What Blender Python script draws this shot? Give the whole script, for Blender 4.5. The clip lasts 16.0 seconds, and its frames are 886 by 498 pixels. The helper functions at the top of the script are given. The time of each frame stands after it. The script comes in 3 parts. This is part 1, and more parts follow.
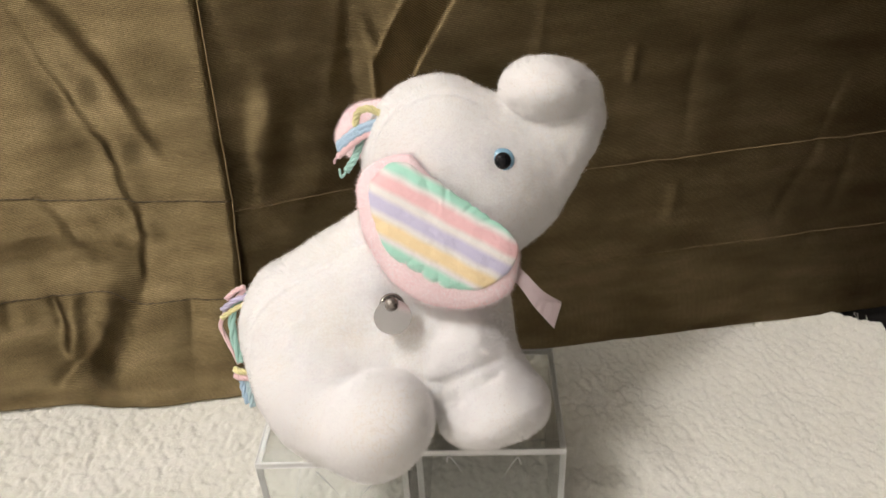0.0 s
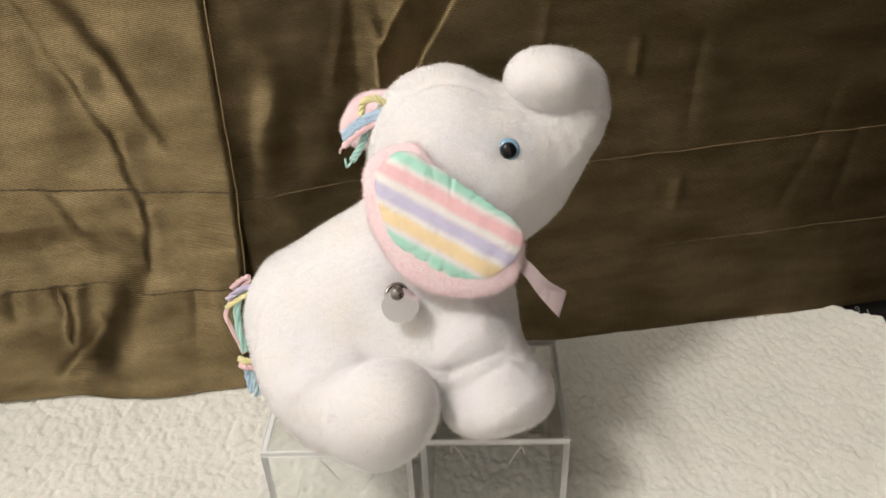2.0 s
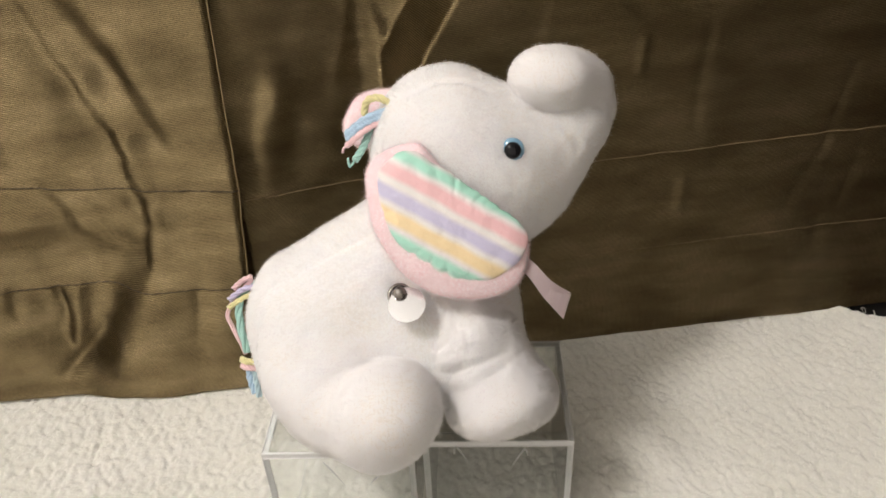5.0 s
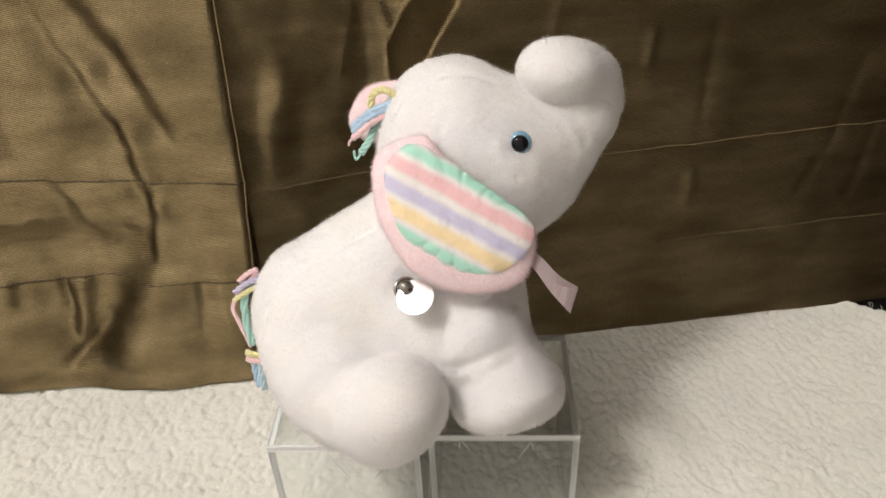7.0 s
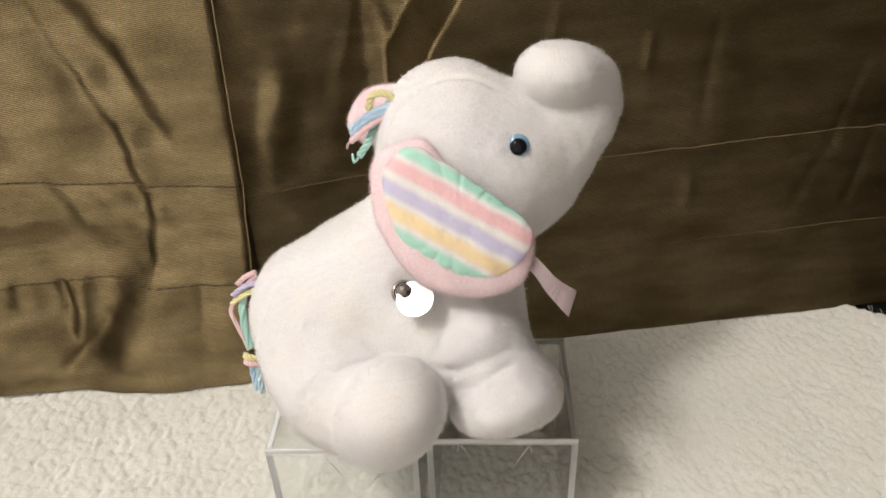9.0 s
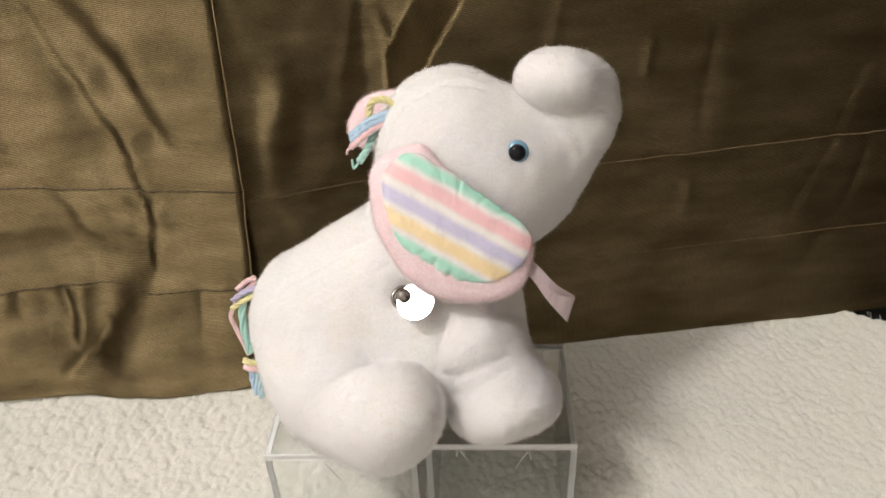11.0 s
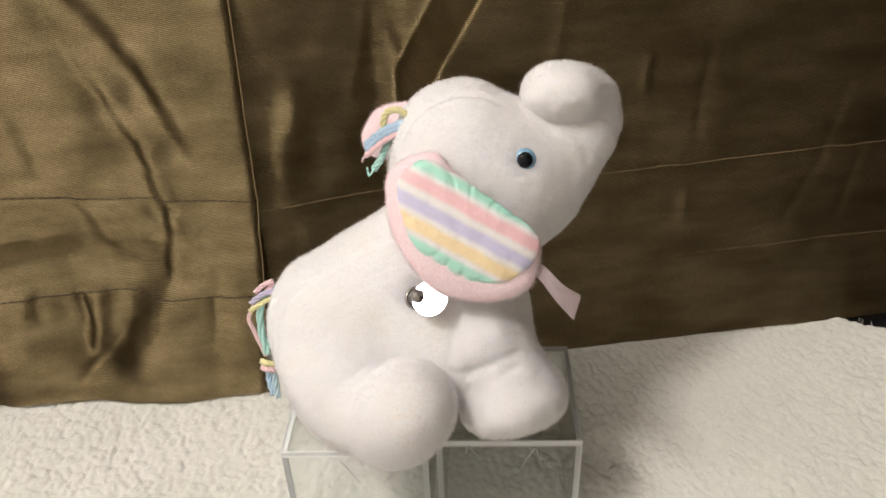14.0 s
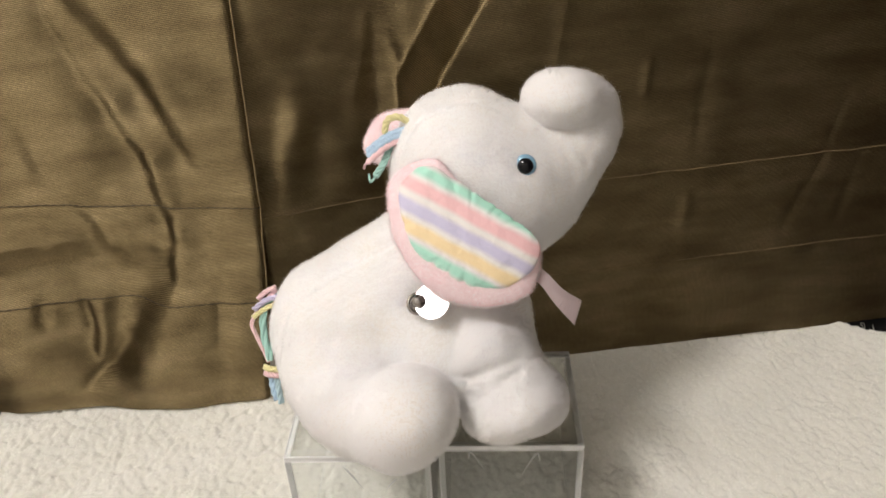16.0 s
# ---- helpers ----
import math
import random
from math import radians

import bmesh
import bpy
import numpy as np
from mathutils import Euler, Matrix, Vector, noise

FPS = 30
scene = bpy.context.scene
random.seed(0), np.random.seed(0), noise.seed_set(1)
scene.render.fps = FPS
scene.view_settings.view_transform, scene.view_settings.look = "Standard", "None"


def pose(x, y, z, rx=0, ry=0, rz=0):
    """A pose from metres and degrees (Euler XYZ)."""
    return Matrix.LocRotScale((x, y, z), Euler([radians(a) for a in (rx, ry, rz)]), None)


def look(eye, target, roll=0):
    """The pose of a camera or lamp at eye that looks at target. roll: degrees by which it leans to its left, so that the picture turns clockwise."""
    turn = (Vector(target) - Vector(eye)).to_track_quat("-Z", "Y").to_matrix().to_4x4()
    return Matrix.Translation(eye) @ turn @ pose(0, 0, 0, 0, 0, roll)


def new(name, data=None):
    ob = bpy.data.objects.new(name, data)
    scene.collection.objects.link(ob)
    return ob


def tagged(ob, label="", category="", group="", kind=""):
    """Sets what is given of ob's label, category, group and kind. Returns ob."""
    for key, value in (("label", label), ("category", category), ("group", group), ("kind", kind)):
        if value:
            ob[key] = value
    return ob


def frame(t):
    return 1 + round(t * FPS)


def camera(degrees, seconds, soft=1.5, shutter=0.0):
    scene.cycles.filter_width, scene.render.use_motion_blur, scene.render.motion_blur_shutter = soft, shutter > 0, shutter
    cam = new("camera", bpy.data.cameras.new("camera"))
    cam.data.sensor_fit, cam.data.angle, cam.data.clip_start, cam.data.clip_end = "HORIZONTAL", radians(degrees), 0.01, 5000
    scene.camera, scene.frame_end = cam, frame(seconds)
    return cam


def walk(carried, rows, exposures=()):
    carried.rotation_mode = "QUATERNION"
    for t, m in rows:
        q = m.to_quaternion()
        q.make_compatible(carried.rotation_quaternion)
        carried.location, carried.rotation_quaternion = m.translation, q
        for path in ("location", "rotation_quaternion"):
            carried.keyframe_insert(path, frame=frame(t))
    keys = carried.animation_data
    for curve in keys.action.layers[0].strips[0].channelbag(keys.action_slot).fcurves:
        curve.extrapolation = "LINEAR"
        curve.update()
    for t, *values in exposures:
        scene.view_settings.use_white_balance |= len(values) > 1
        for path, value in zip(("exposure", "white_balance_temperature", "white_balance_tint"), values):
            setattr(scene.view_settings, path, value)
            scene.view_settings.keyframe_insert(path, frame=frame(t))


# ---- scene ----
# ---------------------------------------------------------------- camera
cam = camera(60, 16.0, soft=1.6)


def aim(x, y, z, down, turn, lean):
    """Pose of a lens at x, y, z that looks down and turns right by these degrees."""
    a, b = radians(down), radians(turn)
    way = Vector((math.sin(b) * math.cos(a), math.cos(b) * math.cos(a), -math.sin(a)))
    return look((x, y, z), Vector((x, y, z)) + way, lean)


PATH = [
    (0, 0.0041, -0.3535, 0.4422, 33.624, 0.554, -3.039),
    (0.5, 0.0036, -0.3513, 0.4414, 33.989, 0.493, -3.150),
    (1, 0.0022, -0.3538, 0.4400, 34.183, 0.520, -3.057),
    (1.5, -0.0000, -0.3557, 0.4395, 34.075, 0.670, -2.872),
    (2, 0.0004, -0.3570, 0.4397, 33.829, 0.643, -2.812),
    (2.5, 0.0003, -0.3564, 0.4401, 33.716, 0.590, -2.781),
    (3, 0.0007, -0.3553, 0.4407, 33.683, 0.456, -2.883),
    (3.5, 0.0003, -0.3545, 0.4407, 33.703, 0.516, -2.849),
    (4, 0.0004, -0.3537, 0.4401, 33.821, 0.512, -2.819),
    (6.5, -0.0002, -0.3528, 0.4381, 34.297, 0.024, -2.913),
    (7, -0.0010, -0.3512, 0.4383, 34.511, -0.027, -2.869),
    (7.5, -0.0000, -0.3498, 0.4375, 34.529, -0.010, -2.812),
    (8, 0.0000, -0.3500, 0.4370, 34.500, -0.000, -2.800),
    (8.5, -0.0009, -0.3509, 0.4376, 34.404, 0.127, -2.697),
    (9, 0.0002, -0.3505, 0.4381, 34.313, -0.054, -2.807),
    (11.5, 0.0007, -0.3534, 0.4389, 33.661, -0.011, -2.721),
    (12, -0.0029, -0.3585, 0.4409, 33.393, 0.103, -2.649),
    (12.5, -0.0075, -0.3658, 0.4426, 32.984, 0.270, -2.655),
    (13, -0.0097, -0.3700, 0.4438, 32.768, 0.468, -2.654),
    (13.5, -0.0099, -0.3720, 0.4429, 32.566, 0.516, -2.560),
    (14, -0.0095, -0.3740, 0.4425, 32.410, 0.555, -2.509),
    (14.5, -0.0102, -0.3764, 0.4417, 32.214, 0.600, -2.383),
    (15, -0.0076, -0.3752, 0.4432, 32.148, 0.488, -2.624),
    (15.5, -0.0062, -0.3754, 0.4436, 31.988, 0.208, -2.864),
    (16, -0.0085, -0.3769, 0.4437, 31.911, 0.301, -2.854),
]
walk(cam, [(t, aim(*p)) for t, *p in PATH], exposures=[(0, 0.0, 6500, 10), (16, 0.0, 6500, 10)])

# ---------------------------------------------------------------- light
world = bpy.data.worlds.new("room_glow")
scene.world = world
world.use_nodes = True
world.node_tree.nodes["Background"].inputs[0].default_value = (1.0, 0.93, 0.82, 1)
world.node_tree.nodes["Background"].inputs[1].default_value = 0.15


def globe_lamp(name, eye, radius, watts, colour):
    lamp = bpy.data.lights.new(name, "POINT")
    lamp.shadow_soft_size, lamp.energy, lamp.color = radius, watts, colour
    ob = new(name, lamp)
    ob.location = eye
    return ob


globe_lamp("ceiling_lamp", (-0.66, -0.54, 1.505), 0.12, 40.5, (1.0, 0.955, 0.905))

# ---------------------------------------------------------------- materials


def mat(name, base, rough=0.6, metal=0.0, **more):
    m = bpy.data.materials.new(name)
    m.use_nodes = True
    b = m.node_tree.nodes["Principled BSDF"]
    b.inputs["Base Color"].default_value = (*base, 1)
    b.inputs["Roughness"].default_value = rough
    b.inputs["Metallic"].default_value = metal
    for key, value in more.items():
        b.inputs[key.replace("_", " ")].default_value = value
    return m


def node(m, kind, **props):
    n = m.node_tree.nodes.new(kind)
    for key, value in props.items():
        if key in ("Scale", "Detail", "Roughness", "Strength", "Distance", "Distortion", "Fac"):
            n.inputs[key].default_value = value
    return n


def wire(m, a, i, b, j):
    m.node_tree.links.new(a.outputs[i], b.inputs[j])


def mottle(m, colours, scale, scale2=None, coords="Object", stretch=(1, 1, 1), grain=0.25):
    """Vary the base colour by noise at one or two scales between the given colours."""
    tree = m.node_tree
    co = tree.nodes.new("ShaderNodeTexCoord")
    mp = tree.nodes.new("ShaderNodeMapping")
    mp.inputs["Scale"].default_value = stretch
    wire(m, co, coords, mp, "Vector")
    n = node(m, "ShaderNodeTexNoise", Scale=scale, Detail=4)
    wire(m, mp, 0, n, "Vector")
    ramp = tree.nodes.new("ShaderNodeValToRGB")
    e = ramp.color_ramp.elements
    e[0].position, e[1].position = 0.3, 0.7
    e[0].color, e[1].color = (*colours[0], 1), (*colours[-1], 1)
    if len(colours) == 3:
        mid = e.new(0.5)
        mid.color = (*colours[1], 1)
    wire(m, n, 0, ramp, 0)
    b = tree.nodes["Principled BSDF"]
    if scale2:
        n2 = node(m, "ShaderNodeTexNoise", Scale=scale2, Detail=2)
        wire(m, mp, 0, n2, "Vector")
        mix = tree.nodes.new("ShaderNodeMix")
        mix.data_type, mix.blend_type = "RGBA", "OVERLAY"
        mix.inputs[0].default_value = grain
        tree.links.new(ramp.outputs[0], mix.inputs[6])
        tree.links.new(n2.outputs[0], mix.inputs[7])
        tree.links.new(mix.outputs[2], b.inputs["Base Color"])
    else:
        wire(m, ramp, 0, b, "Base Color")
    return mp


def relief(m, scale, strength, distance, kind="noise", stretch=(1, 1, 1)):
    tree = m.node_tree
    co = tree.nodes.new("ShaderNodeTexCoord")
    mp = tree.nodes.new("ShaderNodeMapping")
    mp.inputs["Scale"].default_value = stretch
    wire(m, co, "Object", mp, "Vector")
    n = node(m, "ShaderNodeTexNoise", Scale=scale, Detail=3)
    wire(m, mp, 0, n, "Vector")
    bump = node(m, "ShaderNodeBump", Strength=strength, Distance=distance)
    wire(m, n, 0, bump, "Height")
    wire(m, bump, 0, tree.nodes["Principled BSDF"], "Normal")
    return bump


plush_white = mat("plush_white", (0.84, 0.82, 0.79), 0.95, Sheen_Weight=0.5, Sheen_Roughness=0.5, Subsurface_Weight=0.6, Subsurface_Scale=0.014)
plush_white.node_tree.nodes["Principled BSDF"].inputs["Subsurface Radius"].default_value = (1.0, 0.9, 0.8)
mottle(plush_white, [(0.90, 0.875, 0.83), (0.92, 0.91, 0.90), (0.90, 0.895, 0.92)], 22, 700, grain=0.06)
relief(plush_white, 330, 0.10, 0.0012)


def fibre(name, colour):
    """Thin pile: half of the light goes through a hair, half comes back."""
    m = bpy.data.materials.new(name)
    m.use_nodes = True
    tree = m.node_tree
    tree.nodes.remove(tree.nodes["Principled BSDF"])
    a, b, add = (tree.nodes.new("ShaderNode" + k) for k in ("BsdfDiffuse", "BsdfTranslucent", "AddShader"))
    for n in (a, b):
        n.inputs["Color"].default_value = (*(0.63 * c for c in colour), 1)
    wire(m, a, 0, add, 0)
    wire(m, b, 0, add, 1)
    wire(m, add, 0, tree.nodes["Material Output"], "Surface")
    return m


fibre_white = fibre("plush_fibre_white", (0.925, 0.912, 0.915))
fibre_pink = fibre("plush_fibre_pink", (0.95, 0.81, 0.83))
fibre_cream = fibre("fleece_fibre", (0.89, 0.88, 0.825))
plush_pink = mat("plush_pink", (0.84, 0.55, 0.57), 0.95, Sheen_Weight=0.3)
mottle(plush_pink, [(0.88, 0.71, 0.735), (0.90, 0.78, 0.80)], 90, 900)
relief(plush_pink, 600, 0.2, 0.0012)


def striped(name):
    """Pastel stripes on white satin, across the slope of the ear."""
    m = mat(name, (0.85, 0.82, 0.8), 0.55, Sheen_Weight=0.2)
    tree = m.node_tree
    co = tree.nodes.new("ShaderNodeTexCoord")
    mp = tree.nodes.new("ShaderNodeMapping")
    mp.inputs["Rotation"].default_value = (0, radians(-31.5), 0)
    wire(m, co, "Object", mp, "Vector")
    wob = node(m, "ShaderNodeTexNoise", Scale=70, Detail=1)
    wire(m, co, "Object", wob, "Vector")
    sep = tree.nodes.new("ShaderNodeSeparateXYZ")
    wire(m, mp, 0, sep, 0)
    add = tree.nodes.new("ShaderNodeMath")
    add.operation = "MULTIPLY_ADD"
    wire(m, wob, 0, add, 0)
    add.inputs[1].default_value = 0.0022
    wire(m, sep, 2, add, 2)
    to = tree.nodes.new("ShaderNodeMapRange")
    wire(m, add, 0, to, 0)
    to.inputs[1].default_value, to.inputs[2].default_value = -0.0394, 0.0406
    ramp = tree.nodes.new("ShaderNodeValToRGB")
    e = ramp.color_ramp.elements
    white, mint, rose = (0.86, 0.82, 0.80), (0.42, 0.77, 0.63), (0.86, 0.54, 0.56)
    lilac, maize = (0.60, 0.57, 0.74), (0.88, 0.71, 0.42)
    e[0].position, e[0].color = 0.0, (*white, 1)
    e[1].position, e[1].color = 1.0, (*white, 1)
    for centre, half, colour in ((-0.0189, 0.0021, mint), (-0.0094, 0.0023, maize), (0.0004, 0.0023, lilac),
                                 (0.0116, 0.0024, rose), (0.0205, 0.0017, mint)):
        for d, c in ((-half - 0.0024, white), (-half + 0.0003, colour), (half - 0.0003, colour), (half + 0.0024, white)):
            e.new((centre + d + 0.04) / 0.08).color = (*c, 1)
    wire(m, to, 0, ramp, 0)
    wire(m, ramp, 0, tree.nodes["Principled BSDF"], "Base Color")
    relief(m, 75, 0.5, 0.005)
    return m


stripe_satin = striped("striped_satin")
yarns = {n: mat("yarn_" + n, c, 0.9, Sheen_Weight=0.4) for n, c in (
    ("blue", (0.46, 0.63, 0.79)), ("pink", (0.84, 0.58, 0.60)), ("yellow", (0.76, 0.70, 0.36)),
    ("teal", (0.40, 0.66, 0.59)), ("mixed", (0.50, 0.67, 0.73)), ("lilac", (0.55, 0.50, 0.68)))}
for y in yarns.values():
    relief(y, 1500, 0.5, 0.0006)
ribbon_satin = mat("ribbon_satin", (0.96, 0.81, 0.83), 0.38, Sheen_Weight=0.3)
relief(ribbon_satin, 400, 0.15, 0.0006)
chrome = mat("polished_nickel", (0.70, 0.69, 0.69), 0.19, 1.0)
dark_metal = mat("worn_nickel", (0.30, 0.275, 0.255), 0.16, 1.0)
iris_blue = mat("iris_blue", (0.22, 0.40, 0.55), 0.18, Coat_Weight=0.6)
pupil_black = mat("pupil_black", (0.006, 0.006, 0.008), 0.05, Specular_IOR_Level=0.15, Coat_Weight=0.25)
sherpa = mat("sherpa_fleece", (0.70, 0.68, 0.61), 1.0, Sheen_Weight=0.4, Diffuse_Roughness=1.0)
mottle(sherpa, [(0.75, 0.745, 0.695), (0.79, 0.78, 0.72), (0.82, 0.81, 0.765)], 9, 260)
relief(sherpa, 260, 0.3, 0.004)
acrylic_edge = mat("sawn_acrylic_edge", (0.97, 0.97, 0.96), 0.35, Transmission_Weight=0.3, IOR=1.47)
# whitish tone that stands in for glints of light in the clear fronts
acrylic_glint = mat("whitened_acrylic_glint", (0.92, 0.92, 0.91), 0.15, Transmission_Weight=0.35, IOR=1.47)
acrylic = mat("clear_acrylic", (0.97, 0.98, 0.97), 0.02, Transmission_Weight=1.0, IOR=1.47)
table_black = mat("black_table_cloth", (0.012, 0.011, 0.011), 0.95, Specular_IOR_Level=0.1)
mottle(table_black, [(0.008, 0.008, 0.008), (0.018, 0.016, 0.016)], 60)
thread_brown = mat("thread_brown", (0.07, 0.05, 0.026), 0.7)
thread_tan = mat("thread_tan", (0.24, 0.17, 0.085), 0.6)
wall_paint = mat("wall_paint", (0.62, 0.57, 0.50), 0.9)
mottle(wall_paint, [(0.84, 0.82, 0.79), (0.87, 0.85, 0.82)], 3)
# tone of the unseen right wall, darkened so the right curtain reflects little
bounce_cut_paint = mat("unseen_wall_bounce_cut", (0.30, 0.25, 0.20), 0.9)
mottle(bounce_cut_paint, [(0.15, 0.13, 0.115), (0.17, 0.15, 0.135)], 3)
# pale tone of the unseen front wall, which throws fill light back
fill_paint = mat("unseen_wall_fill", (0.75, 0.72, 0.68), 0.9)
mottle(fill_paint, [(0.82, 0.79, 0.76), (0.86, 0.83, 0.80)], 3)
ceiling_paint = mat("ceiling_paint", (0.80, 0.78, 0.74), 0.9)
mottle(ceiling_paint, [(0.66, 0.65, 0.63), (0.70, 0.69, 0.67)], 3)
floor_carpet = mat("floor_carpet", (0.62, 0.57, 0.50), 0.95)
mottle(floor_carpet, [(0.60, 0.55, 0.48), (0.68, 0.63, 0.56)], 4, 300)
relief(floor_carpet, 300, 0.4, 0.004)


def satin(name):
    """Olive-gold ribbed satin: its threads run sideways, so its gloss spreads up and down."""
    m = mat(name, (0.15, 0.112, 0.062), 0.58, 0.92, Anisotropic=0.97, Anisotropic_Rotation=0.25)
    tree = m.node_tree
    tan = tree.nodes.new("ShaderNodeTangent")
    tan.direction_type, tan.uv_map = "UV_MAP", "UVMap"
    b = tree.nodes["Principled BSDF"]
    wire(m, tan, 0, b, "Tangent")
    mottle(m, [(0.160, 0.118, 0.059), (0.225, 0.170, 0.087), (0.300, 0.230, 0.125)], 16, 700, stretch=(1, 1, 3), grain=0.6)
    co = tree.nodes.new("ShaderNodeTexCoord")
    rib = tree.nodes.new("ShaderNodeTexWave")
    rib.wave_type, rib.bands_direction = "BANDS", "Z"
    rib.inputs["Scale"].default_value = 270
    rib.inputs["Distortion"].default_value = 1.1
    rib.inputs["Detail"].default_value = 2
    turned = tree.nodes.new("ShaderNodeMapping")
    turned.inputs["Rotation"].default_value = (0, radians(5), 0)
    wire(m, co, "Object", turned, "Vector")
    wire(m, turned, 0, rib, "Vector")
    base = b.inputs["Base Color"].links[0].from_socket
    yarn = tree.nodes.new("ShaderNodeMix")
    yarn.data_type, yarn.blend_type = "RGBA", "MULTIPLY"
    yarn.inputs[0].default_value = 0.85
    tone = tree.nodes.new("ShaderNodeMapRange")
    tone.inputs[3].default_value, tone.inputs[4].default_value = 0.45, 1.45
    wire(m, rib, 1, tone, 0)
    tree.links.new(base, yarn.inputs[6])
    wire(m, tone, 0, yarn, 7)
    tree.links.new(yarn.outputs[2], b.inputs["Base Color"])
    grain = node(m, "ShaderNodeTexNoise", Scale=800, Detail=4)
    wire(m, co, "Object", grain, "Vector")
    b1 = node(m, "ShaderNodeBump", Strength=0.6, Distance=0.0006)
    b2 = node(m, "ShaderNodeBump", Strength=0.16, Distance=0.0012)
    wire(m, rib, 1, b1, "Height")
    wire(m, grain, 0, b2, "Height")
    wire(m, b1, 0, b2, "Normal")
    wire(m, b2, 0, b, "Normal")
    return m


satin_brown = satin("ribbed_satin_brown")

# ---------------------------------------------------------------- mesh tools


def part(name, bm, material, parent=None, label="", smooth=True):
    me = bpy.data.meshes.new(name)
    bm.normal_update()
    bm.to_mesh(me)
    bm.free()
    me.materials.append(material)
    if smooth:
        me.polygons.foreach_set("use_smooth", [True] * len(me.polygons))
    ob = new(name, me)
    ob.parent = parent
    return tagged(ob, label)


def from_arrays(name, verts, faces, material, parent=None, label="", normals=None):
    me = bpy.data.meshes.new(name)
    me.from_pydata(verts.tolist(), [], [list(q) for q in faces])
    me.materials.append(material)
    me.polygons.foreach_set("use_smooth", [True] * len(me.polygons))
    me.update()
    if normals is not None:
        me.normals_split_custom_set_from_vertices(normals.tolist())
    ob = new(name, me)
    ob.parent = parent
    return tagged(ob, label)


def box(bm, x0, x1, y0, y1, z0, z1, bevel=0.0):
    made = bmesh.ops.create_cube(bm, size=1, matrix=Matrix.Translation(((x0 + x1) / 2, (y0 + y1) / 2, (z0 + z1) / 2))
                                 @ Matrix.Diagonal((x1 - x0, y1 - y0, z1 - z0, 1)))
    if bevel:
        edges = list({e for v in made["verts"] for e in v.link_edges})
        bmesh.ops.bevel(bm, geom=edges, offset=bevel, segments=2, affect="EDGES", profile=0.5)
    return bm


def tube(bm, points, radius, sides=8, twist=0.0):
    """A round tube along points; radius is a number or a function of 0..1."""
    pts = [Vector(p) for p in points]
    rings, n = [], len(pts)
    side = None
    for i, p in enumerate(pts):
        way = (pts[min(i + 1, n - 1)] - pts[max(i - 1, 0)]).normalized()
        if side is None:
            side = way.orthogonal().normalized()
        side = (side - way * side.dot(way)).normalized()
        other = way.cross(side)
        r = radius(i / (n - 1)) if callable(radius) else radius
        rings.append([bm.verts.new(p + r * (math.cos(a) * side + math.sin(a) * other))
                      for a in (2 * math.pi * k / sides for k in range(sides))])
    for a, b in zip(rings, rings[1:]):
        for k in range(sides):
            bm.faces.new((a[k], a[(k + 1) % sides], b[(k + 1) % sides], b[k]))
    bm.faces.new(rings[0][::-1])
    bm.faces.new(rings[-1])
    return bm


def spline(points, steps=8, closed=False):
    """Catmull-Rom through the points."""
    p = [Vector(q) for q in points]
    n, out = len(p), []
    for i in range(n if closed else n - 1):
        a, b, c, d = ((p[(i + k) % n] for k in (-1, 0, 1, 2)) if closed else
                      (p[max(i - 1, 0)], p[i], p[i + 1], p[min(i + 2, n - 1)]))
        for s in range(steps):
            t = s / steps
            out.append(0.5 * (2 * b + (c - a) * t + (2 * a - 5 * b + 4 * c - d) * t * t + (3 * b - a - 3 * c + d) * t ** 3))
    if not closed:
        out.append(p[-1])
    return out


def value_noise(p, scale, seed):
    """Smooth noise from -1 to 1 at the rows of p."""
    q = np.asarray(p) * scale
    i = np.floor(q).astype(np.int64)
    f = q - i
    f = f * f * (3 - 2 * f)
    total = np.zeros(len(q))
    dims = q.shape[1]
    for corner in range(2 ** dims):
        w, key = np.ones(len(q)), np.full(len(q), seed * 7919 + 13, dtype=np.int64)
        for d in range(dims):
            bit = corner >> d & 1
            w = w * (f[:, d] if bit else 1 - f[:, d])
            key = (key * 73856093 + (i[:, d] + bit) * (19349663 + 83492791 * d)) & 0x7FFFFFFF
        key = ((key ^ (key >> 13)) * 1274126177) & 0x7FFFFFFF
        total += w * (((key ^ (key >> 16)) & 0xFFFF) / 32767.5 - 1)
    return total


# soft forms: distance fields joined with rounded seams


def ell(x, y, z, a, b, c, turn=0):
    cs, sn = math.cos(radians(turn)), math.sin(radians(turn))

    def field(p):
        q = p - np.array((x, y, z))
        u = np.stack([q[:, 0] * cs - q[:, 2] * sn, q[:, 1], q[:, 0] * sn + q[:, 2] * cs], 1)
        r = np.array((a, b, c))
        k0 = np.linalg.norm(u / r, axis=1)
        k1 = np.linalg.norm(u / (r * r), axis=1) + 1e-9
        return k0 * (k0 - 1) / k1
    return field


def cone(x0, y0, z0, r0, x1, y1, z1, r1, flat=1.0):
    a, b = np.array((x0, y0, z0)), np.array((x1, y1, z1))

    def field(p):
        ba = b - a
        t = np.clip((p - a) @ ba / (ba @ ba), 0, 1)
        q = p - (a + t[:, None] * ba)
        q = q / np.array((1, flat, 1))
        return (np.linalg.norm(q, axis=1) - (r0 + (r1 - r0) * t)) * (0.5 + 0.5 * flat)
    return field


def blend(fields, k):
    def field(p):
        d = fields[0](p)
        for f in fields[1:]:
            e = f(p)
            h = np.clip(0.5 + 0.5 * (e - d) / k, 0, 1)
            d = e * (1 - h) + d * h - k * h * (1 - h)
        return d
    return field


